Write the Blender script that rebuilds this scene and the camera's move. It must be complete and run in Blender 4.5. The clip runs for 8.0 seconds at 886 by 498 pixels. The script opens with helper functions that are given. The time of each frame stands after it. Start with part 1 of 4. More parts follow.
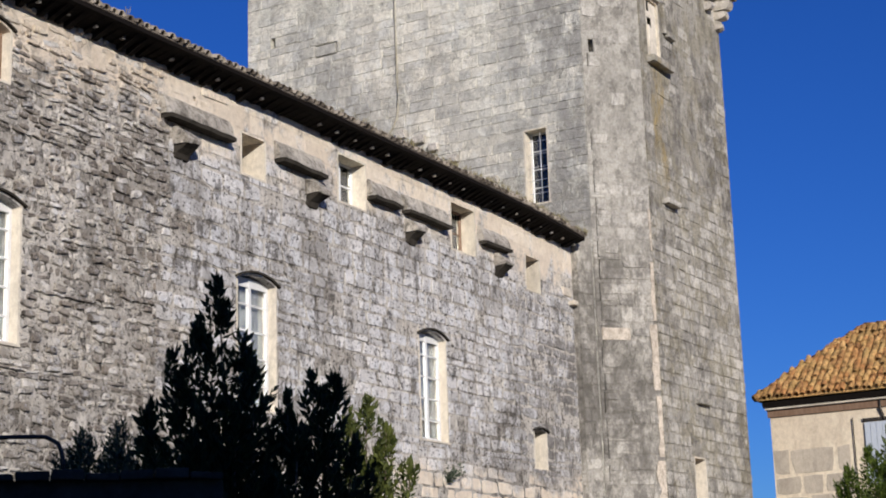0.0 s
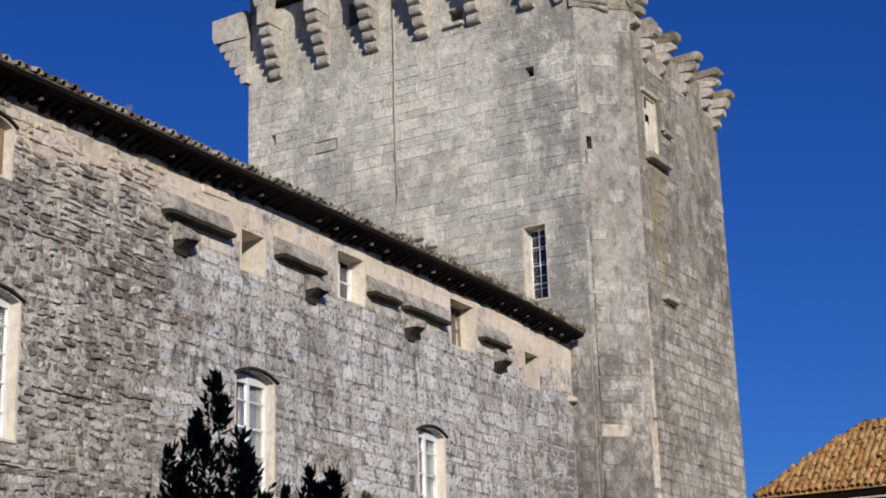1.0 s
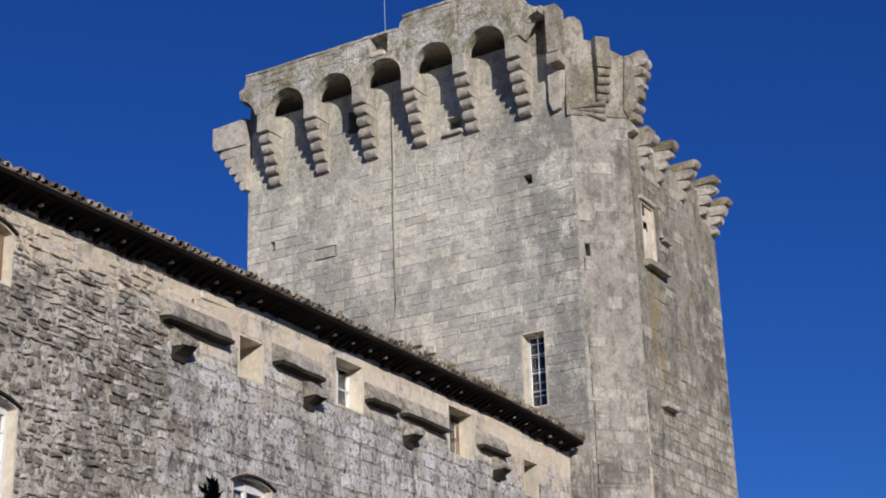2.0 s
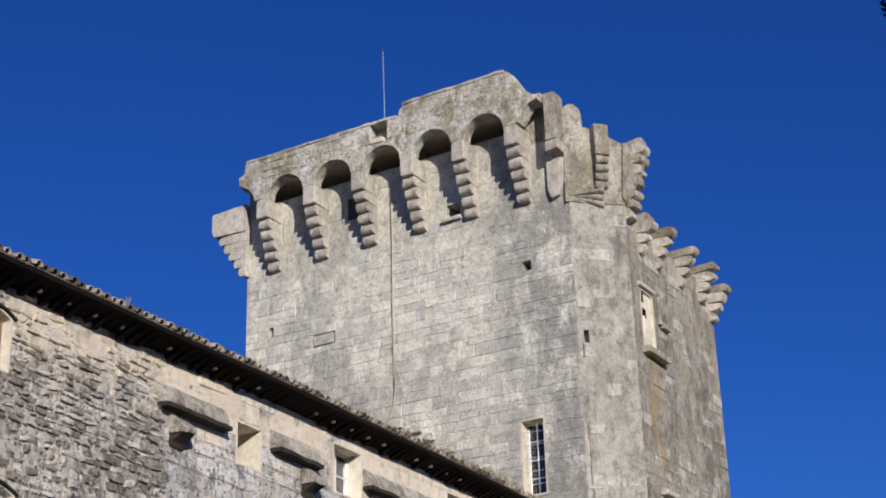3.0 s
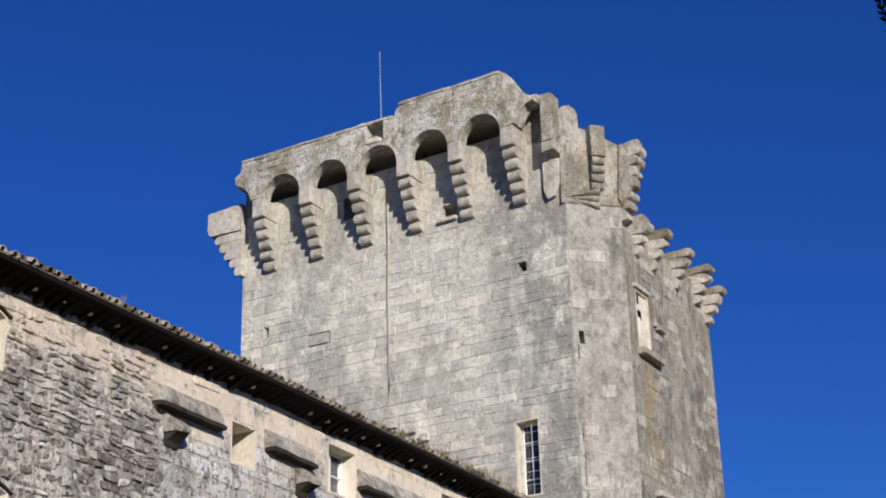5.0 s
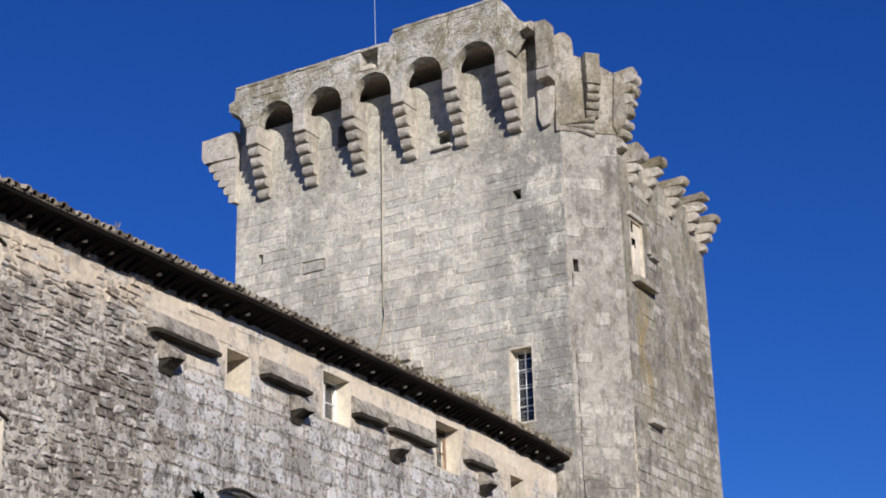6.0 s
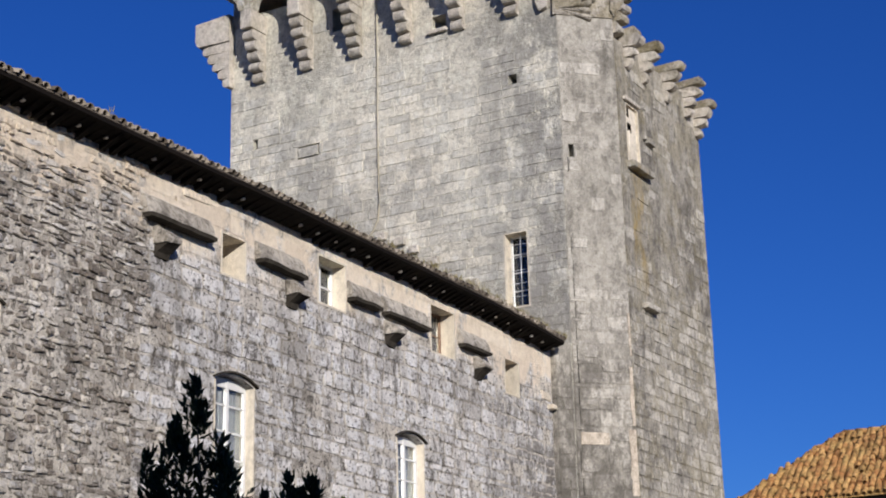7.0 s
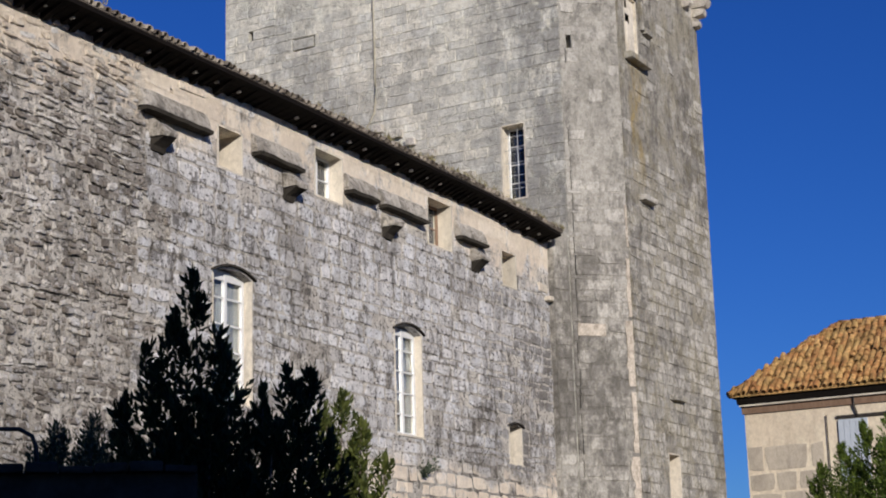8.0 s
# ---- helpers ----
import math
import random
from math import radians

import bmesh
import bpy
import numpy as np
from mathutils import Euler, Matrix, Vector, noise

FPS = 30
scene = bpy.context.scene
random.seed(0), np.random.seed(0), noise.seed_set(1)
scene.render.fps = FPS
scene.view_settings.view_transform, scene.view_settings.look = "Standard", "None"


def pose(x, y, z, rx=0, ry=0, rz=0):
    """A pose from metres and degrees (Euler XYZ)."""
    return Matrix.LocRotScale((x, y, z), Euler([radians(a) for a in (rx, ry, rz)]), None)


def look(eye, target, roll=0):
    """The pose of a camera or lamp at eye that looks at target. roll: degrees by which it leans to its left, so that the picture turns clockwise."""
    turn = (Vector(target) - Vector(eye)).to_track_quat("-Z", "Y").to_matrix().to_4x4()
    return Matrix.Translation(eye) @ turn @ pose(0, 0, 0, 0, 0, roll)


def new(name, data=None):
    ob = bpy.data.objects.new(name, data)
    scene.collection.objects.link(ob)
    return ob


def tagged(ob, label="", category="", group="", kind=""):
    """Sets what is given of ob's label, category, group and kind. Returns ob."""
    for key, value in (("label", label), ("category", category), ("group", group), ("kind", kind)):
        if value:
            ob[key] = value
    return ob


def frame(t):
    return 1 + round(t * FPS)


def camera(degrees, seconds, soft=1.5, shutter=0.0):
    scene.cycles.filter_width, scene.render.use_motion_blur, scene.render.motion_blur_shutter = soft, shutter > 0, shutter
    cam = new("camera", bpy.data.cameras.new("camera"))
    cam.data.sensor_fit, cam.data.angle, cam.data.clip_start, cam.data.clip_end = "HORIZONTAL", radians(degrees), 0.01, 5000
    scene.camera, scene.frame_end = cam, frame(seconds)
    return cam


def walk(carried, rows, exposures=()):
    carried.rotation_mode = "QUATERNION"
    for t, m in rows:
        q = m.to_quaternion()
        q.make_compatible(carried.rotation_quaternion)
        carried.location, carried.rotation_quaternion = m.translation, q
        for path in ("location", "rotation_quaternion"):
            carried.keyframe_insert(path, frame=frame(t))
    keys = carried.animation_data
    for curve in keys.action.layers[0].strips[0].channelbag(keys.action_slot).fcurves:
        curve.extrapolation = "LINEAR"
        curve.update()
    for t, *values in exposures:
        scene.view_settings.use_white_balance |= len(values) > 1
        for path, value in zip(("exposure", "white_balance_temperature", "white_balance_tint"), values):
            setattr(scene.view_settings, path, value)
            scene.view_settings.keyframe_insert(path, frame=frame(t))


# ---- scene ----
EYE = (0.0, 0.0, 1.6)
# seconds, heading, pitch, roll in degrees: the camera only turns on the spot
ROWS = [
    (0.0, 31.000, 13.300, -1.850),
    (0.5, 30.928, 14.857, -1.818),
    (1.0, 30.860, 16.623, -1.820),
    (1.5, 30.775, 18.475, -1.809),
    (2.0, 30.692, 20.320, -1.781),
    (3.5, 30.540, 24.034, -1.697),
    (4.0, 30.520, 24.152, -1.640),
    (5.5, 30.315, 22.287, -1.448),
    (6.0, 30.247, 20.813, -1.431),
    (6.5, 30.195, 18.892, -1.381),
    (7.0, 30.176, 16.825, -1.414),
    (7.5, 30.174, 14.766, -1.459),
    (8.0, 30.168, 13.097, -1.608),
]
# the clip's camera darkens and brightens a little as it tilts
EXPOSURES = [(0.0, 0.07), (0.5, -0.07), (1.0, -0.13), (1.5, -0.15), (2.0, -0.19), (2.2, -0.17), (3.3, 0.11), (4.0, 0.13), (5.5, 0.1), (6.5, 0.12), (7.0, 0.05), (7.5, -0.03), (8.0, -0.11)]
cam = camera(30.0, 8.0, soft=1.9)
walk(cam, [(t, pose(*EYE, 90 + pitch, 0, yaw) @ pose(0, 0, 0, 0, 0, roll)) for t, yaw, pitch, roll in ROWS], EXPOSURES)

world = bpy.data.worlds.new("sky")
scene.world = world
world.use_nodes = True
SUN_DIR = Vector((0.745, -0.667, 0.325)).normalized()
sky = world.node_tree.nodes.new("ShaderNodeTexSky")
sky.sky_type = "NISHITA"
sky.sun_disc = False
sky.sun_elevation = math.asin(SUN_DIR.z)
sky.sun_rotation = math.atan2(SUN_DIR.x, SUN_DIR.y)
sky.air_density, sky.dust_density, sky.ozone_density = 1.0, 0.0, 3.0
background = world.node_tree.nodes["Background"]
background.inputs["Strength"].default_value = 0.047
deep = world.node_tree.nodes.new("ShaderNodeHueSaturation")
deep.inputs["Saturation"].default_value = 1.2
blue = world.node_tree.nodes.new("ShaderNodeMix")
blue.data_type, blue.blend_type = "RGBA", "MULTIPLY"
blue.inputs[0].default_value = 1.0
blue.inputs[7].default_value = (0.41, 0.82, 1.83, 1)
world.node_tree.links.new(sky.outputs[0], deep.inputs["Color"])
world.node_tree.links.new(deep.outputs[0], blue.inputs[6])
world.node_tree.links.new(blue.outputs[2], background.inputs["Color"])
sun = new("sun", bpy.data.lights.new("sun", "SUN"))
sun.data.energy, sun.data.angle, sun.data.color = 5.0, radians(0.53), (1.0, 0.935, 0.865)
sun.matrix_world = look(SUN_DIR * 100, (0, 0, 0))

# ---------------------------------------------------------------- materials
def make_mat(name):
    m = bpy.data.materials.new(name)
    m.use_nodes = True
    nt = m.node_tree
    return m, nt, nt.nodes["Principled BSDF"]


class Nodes:
    """Small helper that wires value and colour nodes together."""

    def __init__(self, nt):
        self.nt = nt
        geo = nt.nodes.new("ShaderNodeNewGeometry")
        self.pos = geo.outputs["Position"]
        self.island = geo.outputs["Random Per Island"]
        self.rnd = nt.nodes.new("ShaderNodeObjectInfo").outputs["Random"]

    def put(self, socket, value):
        if isinstance(value, bpy.types.NodeSocket):
            self.nt.links.new(value, socket)
        else:
            socket.default_value = value

    def math(self, op, a, b=0.0, clamp=False):
        n = self.nt.nodes.new("ShaderNodeMath")
        n.operation, n.use_clamp = op, clamp
        self.put(n.inputs[0], a)
        self.put(n.inputs[1], b)
        return n.outputs[0]

    def noise(self, scale, detail=4.0, stretch=(1, 1, 1), rough=0.55, shift=(0, 0, 0)):
        mp = self.nt.nodes.new("ShaderNodeMapping")
        self.put(mp.inputs["Vector"], self.pos)
        mp.inputs["Scale"].default_value = stretch
        mp.inputs["Location"].default_value = shift
        n = self.nt.nodes.new("ShaderNodeTexNoise")
        self.put(n.inputs["Vector"], mp.outputs[0])
        n.inputs["Scale"].default_value, n.inputs["Detail"].default_value = scale, detail
        n.inputs["Roughness"].default_value = rough
        return n.outputs["Fac"]

    def spots(self, scale, feature="F1"):
        n = self.nt.nodes.new("ShaderNodeTexVoronoi")
        n.feature = feature
        self.put(n.inputs["Vector"], self.pos)
        n.inputs["Scale"].default_value = scale
        return n.outputs["Distance"]

    def step(self, value, lo, hi, flip=False):
        n = self.nt.nodes.new("ShaderNodeMapRange")
        n.interpolation_type = "SMOOTHSTEP"
        self.put(n.inputs["Value"], value)
        n.inputs["From Min"].default_value, n.inputs["From Max"].default_value = lo, hi
        n.inputs["To Min"].default_value, n.inputs["To Max"].default_value = (1, 0) if flip else (0, 1)
        return n.outputs[0]

    def axis(self, k):
        n = self.nt.nodes.new("ShaderNodeSeparateXYZ")
        self.put(n.inputs[0], self.pos)
        return n.outputs[k]

    def mix(self, fac, a, b, mode="MIX"):
        n = self.nt.nodes.new("ShaderNodeMix")
        n.data_type, n.blend_type = "RGBA", mode
        self.put(n.inputs[0], fac)
        for k, v in ((6, a), (7, b)):
            self.put(n.inputs[k], (*v, 1) if isinstance(v, tuple) else v)
        return n.outputs[2]

    def bump(self, bsdf, height, strength, distance):
        n = self.nt.nodes.new("ShaderNodeBump")
        n.inputs["Strength"].default_value, n.inputs["Distance"].default_value = strength, distance
        self.put(n.inputs["Height"], height)
        self.nt.links.new(n.outputs[0], bsdf.inputs["Normal"])


def stone_mat(name, pale, mid, dark, algae=0.5, streak=0.5, spots=0.5, vary=0.5, lichen=0.0, ochre=None, seed=0.0, rough=0.9, relief=0.03, mottle=0.8, pits=0.0, stain=None, clean_zone=None):
    """Weathered limestone: every block its own tint, blotches, run-down streaks, crusts and pits."""
    m, nt, bsdf = make_mat(name)
    k = Nodes(nt)
    own = k.math("FRACT", k.math("ADD", k.rnd, k.island))
    tint = k.math("ADD", k.math("MULTIPLY", k.math("SUBTRACT", own, 0.5), vary), k.noise(0.9, 5, shift=(seed, 0, 0)))
    col = k.mix(k.step(tint, 0.28, 0.72), mid, pale)
    grey = k.step(k.math("FRACT", k.math("MULTIPLY", own, 7.31)), 0.62, 1.0)
    col = k.mix(k.math("MULTIPLY", grey, min(0.55, 0.4 * vary)), col, tuple(0.55 * a + 0.45 * b for a, b in zip(mid, dark)))
    clean = k.step(k.noise(0.23, 6, (1, 1, 0.8), 0.6, (seed, 13, 4)), 0.42, 0.6)
    col = k.mix(k.math("MULTIPLY", clean, 0.6 * max(0.1, 1 - 0.6 * vary)), col, tuple(min(0.86, c * 1.12) for c in pale))
    big = k.step(k.noise(0.36, 9, (1, 1, 0.75), 0.7, (seed, 3, 1)), 0.48, 0.58)
    col = k.mix(k.math("MULTIPLY", big, algae), col, dark)
    runs = k.step(k.noise(1.0, 9, (2.0, 2.0, 0.4), 0.72, (seed, 7, 0)), 0.5, 0.6)
    col = k.mix(k.math("MULTIPLY", runs, streak), col, dark)
    crust = k.step(k.noise(3.4, 10, (1, 1, 0.7), 0.8, (0, seed, 5)), 0.51, 0.58)
    col = k.mix(k.math("MULTIPLY", crust, 0.8 * spots), col, tuple(c * 0.6 for c in dark))
    white = k.step(k.noise(2.4, 9, (1, 1, 0.7), 0.78, (4, seed, 9)), 0.515, 0.575)
    col = k.mix(k.math("MULTIPLY", white, 0.85 * spots), col, tuple(min(0.84, c * 1.15) for c in pale))
    if pits:
        deep = k.step(k.noise(11.0, 5, (1, 1, 1.3), 0.65, (6, seed, 3)), 0.56, 0.62)
        col = k.mix(k.math("MULTIPLY", deep, pits), col, tuple(c * 0.3 for c in dark))
    if stain:
        line, a, b, lo, hi, power = stain
        where = k.math("MULTIPLY", k.step(k.axis(line), a, b), k.math("MULTIPLY", k.step(k.axis(2), lo, lo + 1.0), k.step(k.axis(2), hi - 1.2, hi, True)))
        ragged = k.step(k.noise(1.2, 9, (1, 1, 0.6), 0.78, (seed, 2, 6)), 0.42, 0.56)
        col = k.mix(k.math("MULTIPLY", k.math("MULTIPLY", where, ragged), power), col, tuple(c * 0.9 for c in dark))
    if lichen:
        li = k.step(k.noise(1.6, 8, (1, 1, 1), 0.7, (seed, 1, 8)), 0.47, 0.58)
        col = k.mix(k.math("MULTIPLY", li, lichen), col, (0.25, 0.205, 0.075))
    if ochre:
        a, b, lo, hi = ochre
        wob = k.math("MULTIPLY", k.math("SUBTRACT", k.noise(1.1, 4), 0.5), 0.5)
        yy, zz = k.math("ADD", k.axis(1), wob), k.axis(2)
        band = k.math("MULTIPLY", k.math("MULTIPLY", k.step(yy, a, a + 0.12), k.step(yy, b, b + 0.15, True)), k.math("MULTIPLY", k.step(zz, lo, lo + 1.6), k.step(zz, hi - 0.1, hi + 0.1, True)))
        col = k.mix(k.math("MULTIPLY", band, k.step(k.noise(2.5, 7, (1, 1, 0.4), 0.7), 0.35, 0.7)), col, (0.4, 0.3, 0.13))
    fine = k.step(k.noise(9.0, 9, (1, 1, 0.7), 0.78, (seed, 5, 2)), 0.36, 0.62)
    col = k.mix(mottle, col, k.mix(fine, (0.5, 0.48, 0.46), (1.0, 1.0, 1.0)), "MULTIPLY")
    grain = k.noise(42, 6, rough=0.8)
    col = k.mix(mottle, col, k.mix(k.step(grain, 0.3, 0.66), (0.62, 0.6, 0.58), (1.0, 1.0, 1.0)), "MULTIPLY")
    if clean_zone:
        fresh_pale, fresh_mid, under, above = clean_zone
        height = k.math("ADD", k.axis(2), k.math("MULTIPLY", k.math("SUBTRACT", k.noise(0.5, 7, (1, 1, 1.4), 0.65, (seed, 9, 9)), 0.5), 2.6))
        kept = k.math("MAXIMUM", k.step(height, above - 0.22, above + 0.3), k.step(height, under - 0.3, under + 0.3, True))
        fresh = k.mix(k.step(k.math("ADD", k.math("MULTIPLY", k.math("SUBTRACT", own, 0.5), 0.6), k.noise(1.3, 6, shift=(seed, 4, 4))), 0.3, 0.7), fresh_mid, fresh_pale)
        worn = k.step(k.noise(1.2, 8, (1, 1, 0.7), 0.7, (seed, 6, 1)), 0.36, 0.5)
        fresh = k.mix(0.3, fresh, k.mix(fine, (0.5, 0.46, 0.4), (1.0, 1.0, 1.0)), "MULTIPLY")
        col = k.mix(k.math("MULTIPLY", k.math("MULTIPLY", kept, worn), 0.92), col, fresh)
    k.put(bsdf.inputs["Base Color"], col)
    bsdf.inputs["Roughness"].default_value = rough
    bsdf.inputs["Specular IOR Level"].default_value = 0.2
    h = k.math("ADD", k.math("MULTIPLY", k.noise(7, 8, rough=0.72), 1.0), k.math("MULTIPLY", grain, 0.35))
    k.bump(bsdf, h, 1.0, relief * 1.6)
    return m


def plain_mat(name, a, b, rough=0.6, metal=0.0, scale=6.0, stretch=(1, 1, 1), bump=0.004, vary=0.0):
    m, nt, bsdf = make_mat(name)
    k = Nodes(nt)
    n = k.noise(scale, 6, stretch, 0.65)
    if vary:
        own = k.math("FRACT", k.math("ADD", k.rnd, k.island))
        n = k.math("ADD", n, k.math("MULTIPLY", k.math("SUBTRACT", own, 0.5), vary))
    k.put(bsdf.inputs["Base Color"], k.mix(k.step(n, 0.25, 0.75), a, b))
    bsdf.inputs["Roughness"].default_value, bsdf.inputs["Metallic"].default_value = rough, metal
    bsdf.inputs["Specular IOR Level"].default_value = 0.5 if rough < 0.7 else 0.1
    k.bump(bsdf, k.noise(scale * 5, 5), 0.6, bump)
    return m


def leaf_mat(name, a, b, rough=0.45):
    m, nt, bsdf = make_mat(name)
    k = Nodes(nt)
    k.put(bsdf.inputs["Base Color"], k.mix(k.island, a, b))
    bsdf.inputs["Roughness"].default_value = rough
    bsdf.inputs["Specular IOR Level"].default_value = 0.25
    thin = nt.nodes.new("ShaderNodeBsdfTranslucent")
    k.put(thin.inputs["Color"], k.mix(k.island, a, b))
    mixer = nt.nodes.new("ShaderNodeMixShader")
    mixer.inputs[0].default_value = 0.2
    nt.links.new(bsdf.outputs[0], mixer.inputs[1])
    nt.links.new(thin.outputs[0], mixer.inputs[2])
    nt.links.new(mixer.outputs[0], nt.nodes["Material Output"].inputs["Surface"])
    return m


def glass_mat():
    m, nt, bsdf = make_mat("window_glass")
    bsdf.inputs["Base Color"].default_value = (0.85, 0.9, 0.92, 1)
    bsdf.inputs["Transmission Weight"].default_value = 1.0
    bsdf.inputs["Roughness"].default_value = 0.02
    bsdf.inputs["IOR"].default_value = 1.45
    return m


TOWER = stone_mat("tower_limestone", (0.85, 0.8, 0.67), (0.6, 0.575, 0.5), (0.34, 0.33, 0.3), 0.55, 0.12, 0.45, 1.0, seed=2.0, mottle=0.35, pits=0.25, stain=(0, -21.0, -18.2, -1.0, 21.5, 0.85))
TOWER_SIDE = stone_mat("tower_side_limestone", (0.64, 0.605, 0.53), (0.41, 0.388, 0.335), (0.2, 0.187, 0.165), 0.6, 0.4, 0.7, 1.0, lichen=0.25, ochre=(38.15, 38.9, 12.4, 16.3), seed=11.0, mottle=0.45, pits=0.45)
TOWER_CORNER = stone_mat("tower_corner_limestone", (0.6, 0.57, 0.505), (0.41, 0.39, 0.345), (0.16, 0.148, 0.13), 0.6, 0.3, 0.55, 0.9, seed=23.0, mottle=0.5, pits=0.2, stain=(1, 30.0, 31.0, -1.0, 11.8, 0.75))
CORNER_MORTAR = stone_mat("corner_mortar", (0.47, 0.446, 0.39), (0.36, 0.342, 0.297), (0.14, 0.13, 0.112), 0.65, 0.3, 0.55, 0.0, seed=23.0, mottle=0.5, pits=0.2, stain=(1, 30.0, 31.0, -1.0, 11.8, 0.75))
TURRET_STONE = stone_mat("turret_limestone", (0.62, 0.575, 0.49), (0.49, 0.45, 0.385), (0.23, 0.205, 0.165), 0.65, 0.3, 0.7, 0.5, lichen=0.35, seed=27.0, relief=0.06, mottle=0.5, pits=0.5)
CROWN = stone_mat("parapet_limestone", (0.88, 0.83, 0.71), (0.66, 0.615, 0.515), (0.34, 0.315, 0.235), 0.5, 0.3, 0.7, 0.6, lichen=0.5, seed=31.0, relief=0.05, mottle=0.5, pits=0.4)
CORBEL = stone_mat("corbel_limestone", (0.76, 0.7, 0.61), (0.63, 0.58, 0.51), (0.36, 0.34, 0.29), 0.5, 0.5, 0.5, 0.6, lichen=0.2, seed=37.0, relief=0.04, mottle=0.5)
LICHEN = stone_mat("lichen_limestone", (0.62, 0.57, 0.46), (0.5, 0.455, 0.36), (0.25, 0.22, 0.16), 0.5, 0.4, 0.5, 0.5, lichen=0.5, seed=41.0, relief=0.05, mottle=0.5, pits=0.5)
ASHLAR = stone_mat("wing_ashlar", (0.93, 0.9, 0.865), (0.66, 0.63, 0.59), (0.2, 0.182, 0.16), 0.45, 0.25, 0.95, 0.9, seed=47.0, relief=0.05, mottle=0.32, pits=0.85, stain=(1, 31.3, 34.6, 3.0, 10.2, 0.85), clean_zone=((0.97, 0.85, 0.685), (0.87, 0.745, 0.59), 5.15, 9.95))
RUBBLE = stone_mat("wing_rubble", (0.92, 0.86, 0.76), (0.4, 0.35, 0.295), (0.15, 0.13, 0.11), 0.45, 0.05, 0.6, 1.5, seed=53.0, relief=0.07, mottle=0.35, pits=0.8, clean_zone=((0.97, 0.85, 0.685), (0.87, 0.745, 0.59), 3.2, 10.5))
CREAM = stone_mat("cream_limestone", (0.92, 0.785, 0.625), (0.85, 0.72, 0.57), (0.54, 0.475, 0.39), 0.5, 0.25, 0.45, 0.4, seed=59.0, relief=0.025, mottle=0.3, pits=0.4)
PALE_RUBBLE = stone_mat("pale_rubble", (0.93, 0.88, 0.8), (0.82, 0.77, 0.69), (0.45, 0.4, 0.34), 0.2, 0.2, 0.4, 0.8, seed=63.0, relief=0.05, mottle=0.3, pits=0.5)
LEDGE = stone_mat("ledge_limestone", (0.66, 0.61, 0.53), (0.52, 0.475, 0.41), (0.2, 0.18, 0.15), 0.7, 0.4, 0.8, 0.4, seed=60.0, relief=0.04, mottle=0.55, pits=0.5)
DRESSED = stone_mat("dressed_jamb_stone", (0.76, 0.69, 0.57), (0.68, 0.61, 0.49), (0.46, 0.42, 0.35), 0.45, 0.5, 0.3, 0.3, seed=61.0, relief=0.01, mottle=0.3)
TOWER_MORTAR = stone_mat("tower_mortar", (0.78, 0.74, 0.625), (0.64, 0.605, 0.515), (0.33, 0.32, 0.285), 0.55, 0.15, 0.5, 0.0, seed=2.0, relief=0.04, mottle=0.4, pits=0.3, stain=(0, -21.0, -18.2, -1.0, 21.5, 0.85))
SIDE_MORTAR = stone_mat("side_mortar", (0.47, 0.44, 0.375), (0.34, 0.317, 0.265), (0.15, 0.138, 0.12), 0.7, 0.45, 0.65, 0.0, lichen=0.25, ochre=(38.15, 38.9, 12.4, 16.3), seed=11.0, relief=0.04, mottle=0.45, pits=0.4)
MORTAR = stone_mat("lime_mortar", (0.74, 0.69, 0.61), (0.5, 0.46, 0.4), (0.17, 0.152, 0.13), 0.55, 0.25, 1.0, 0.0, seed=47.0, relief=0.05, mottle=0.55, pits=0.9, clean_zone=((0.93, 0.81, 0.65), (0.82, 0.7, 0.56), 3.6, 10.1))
PALE_MORTAR = stone_mat("pale_mortar", (0.74, 0.66, 0.55), (0.65, 0.57, 0.47), (0.42, 0.37, 0.3), 0.3, 0.4, 0.4, 0.3, seed=71.0, relief=0.02)
HOUSE_WALL = stone_mat("house_render", (0.8, 0.69, 0.52), (0.72, 0.61, 0.455), (0.5, 0.41, 0.31), 0.3, 0.4, 0.2, 0.2, seed=73.0, relief=0.006, mottle=0.3)
HOUSE_BLOCK = stone_mat("house_block", (0.52, 0.455, 0.36), (0.45, 0.395, 0.315), (0.3, 0.26, 0.21), 0.3, 0.3, 0.2, 0.3, seed=79.0, relief=0.008, mottle=0.3)
TILE_GOLD = stone_mat("lichened_roof_tile", (0.76, 0.46, 0.18), (0.56, 0.27, 0.1), (0.3, 0.15, 0.065), 0.4, 0.25, 0.7, 1.5, lichen=0.4, seed=83.0, relief=0.03, mottle=0.6, pits=0.5)
TILE = plain_mat("old_roof_tile", (0.09, 0.075, 0.06), (0.3, 0.26, 0.21), 0.9, scale=5.0, bump=0.01, vary=0.8)
# blacker than timber: the shade under the eaves is put into the colour
SHADE_TIMBER = plain_mat("shade_black_eaves_timber", (0.005, 0.004, 0.0035), (0.012, 0.009, 0.007), 0.85, scale=12, stretch=(1, 0.1, 1))
# brown of the wooden window frames, and of the shadow band on the house
OAK_AND_SHADE = plain_mat("brown_wood_and_eaves_shade", (0.16, 0.1, 0.065), (0.24, 0.16, 0.11), 0.7, scale=14, stretch=(1, 1, 0.1))
PAINT = plain_mat("white_window_paint", (0.58, 0.58, 0.57), (0.68, 0.68, 0.67), 0.5, scale=9, bump=0.001)
SHUTTER = plain_mat("blue_grey_shutter_paint", (0.36, 0.4, 0.45), (0.52, 0.56, 0.6), 0.7, scale=10, stretch=(6, 1, 0.4))
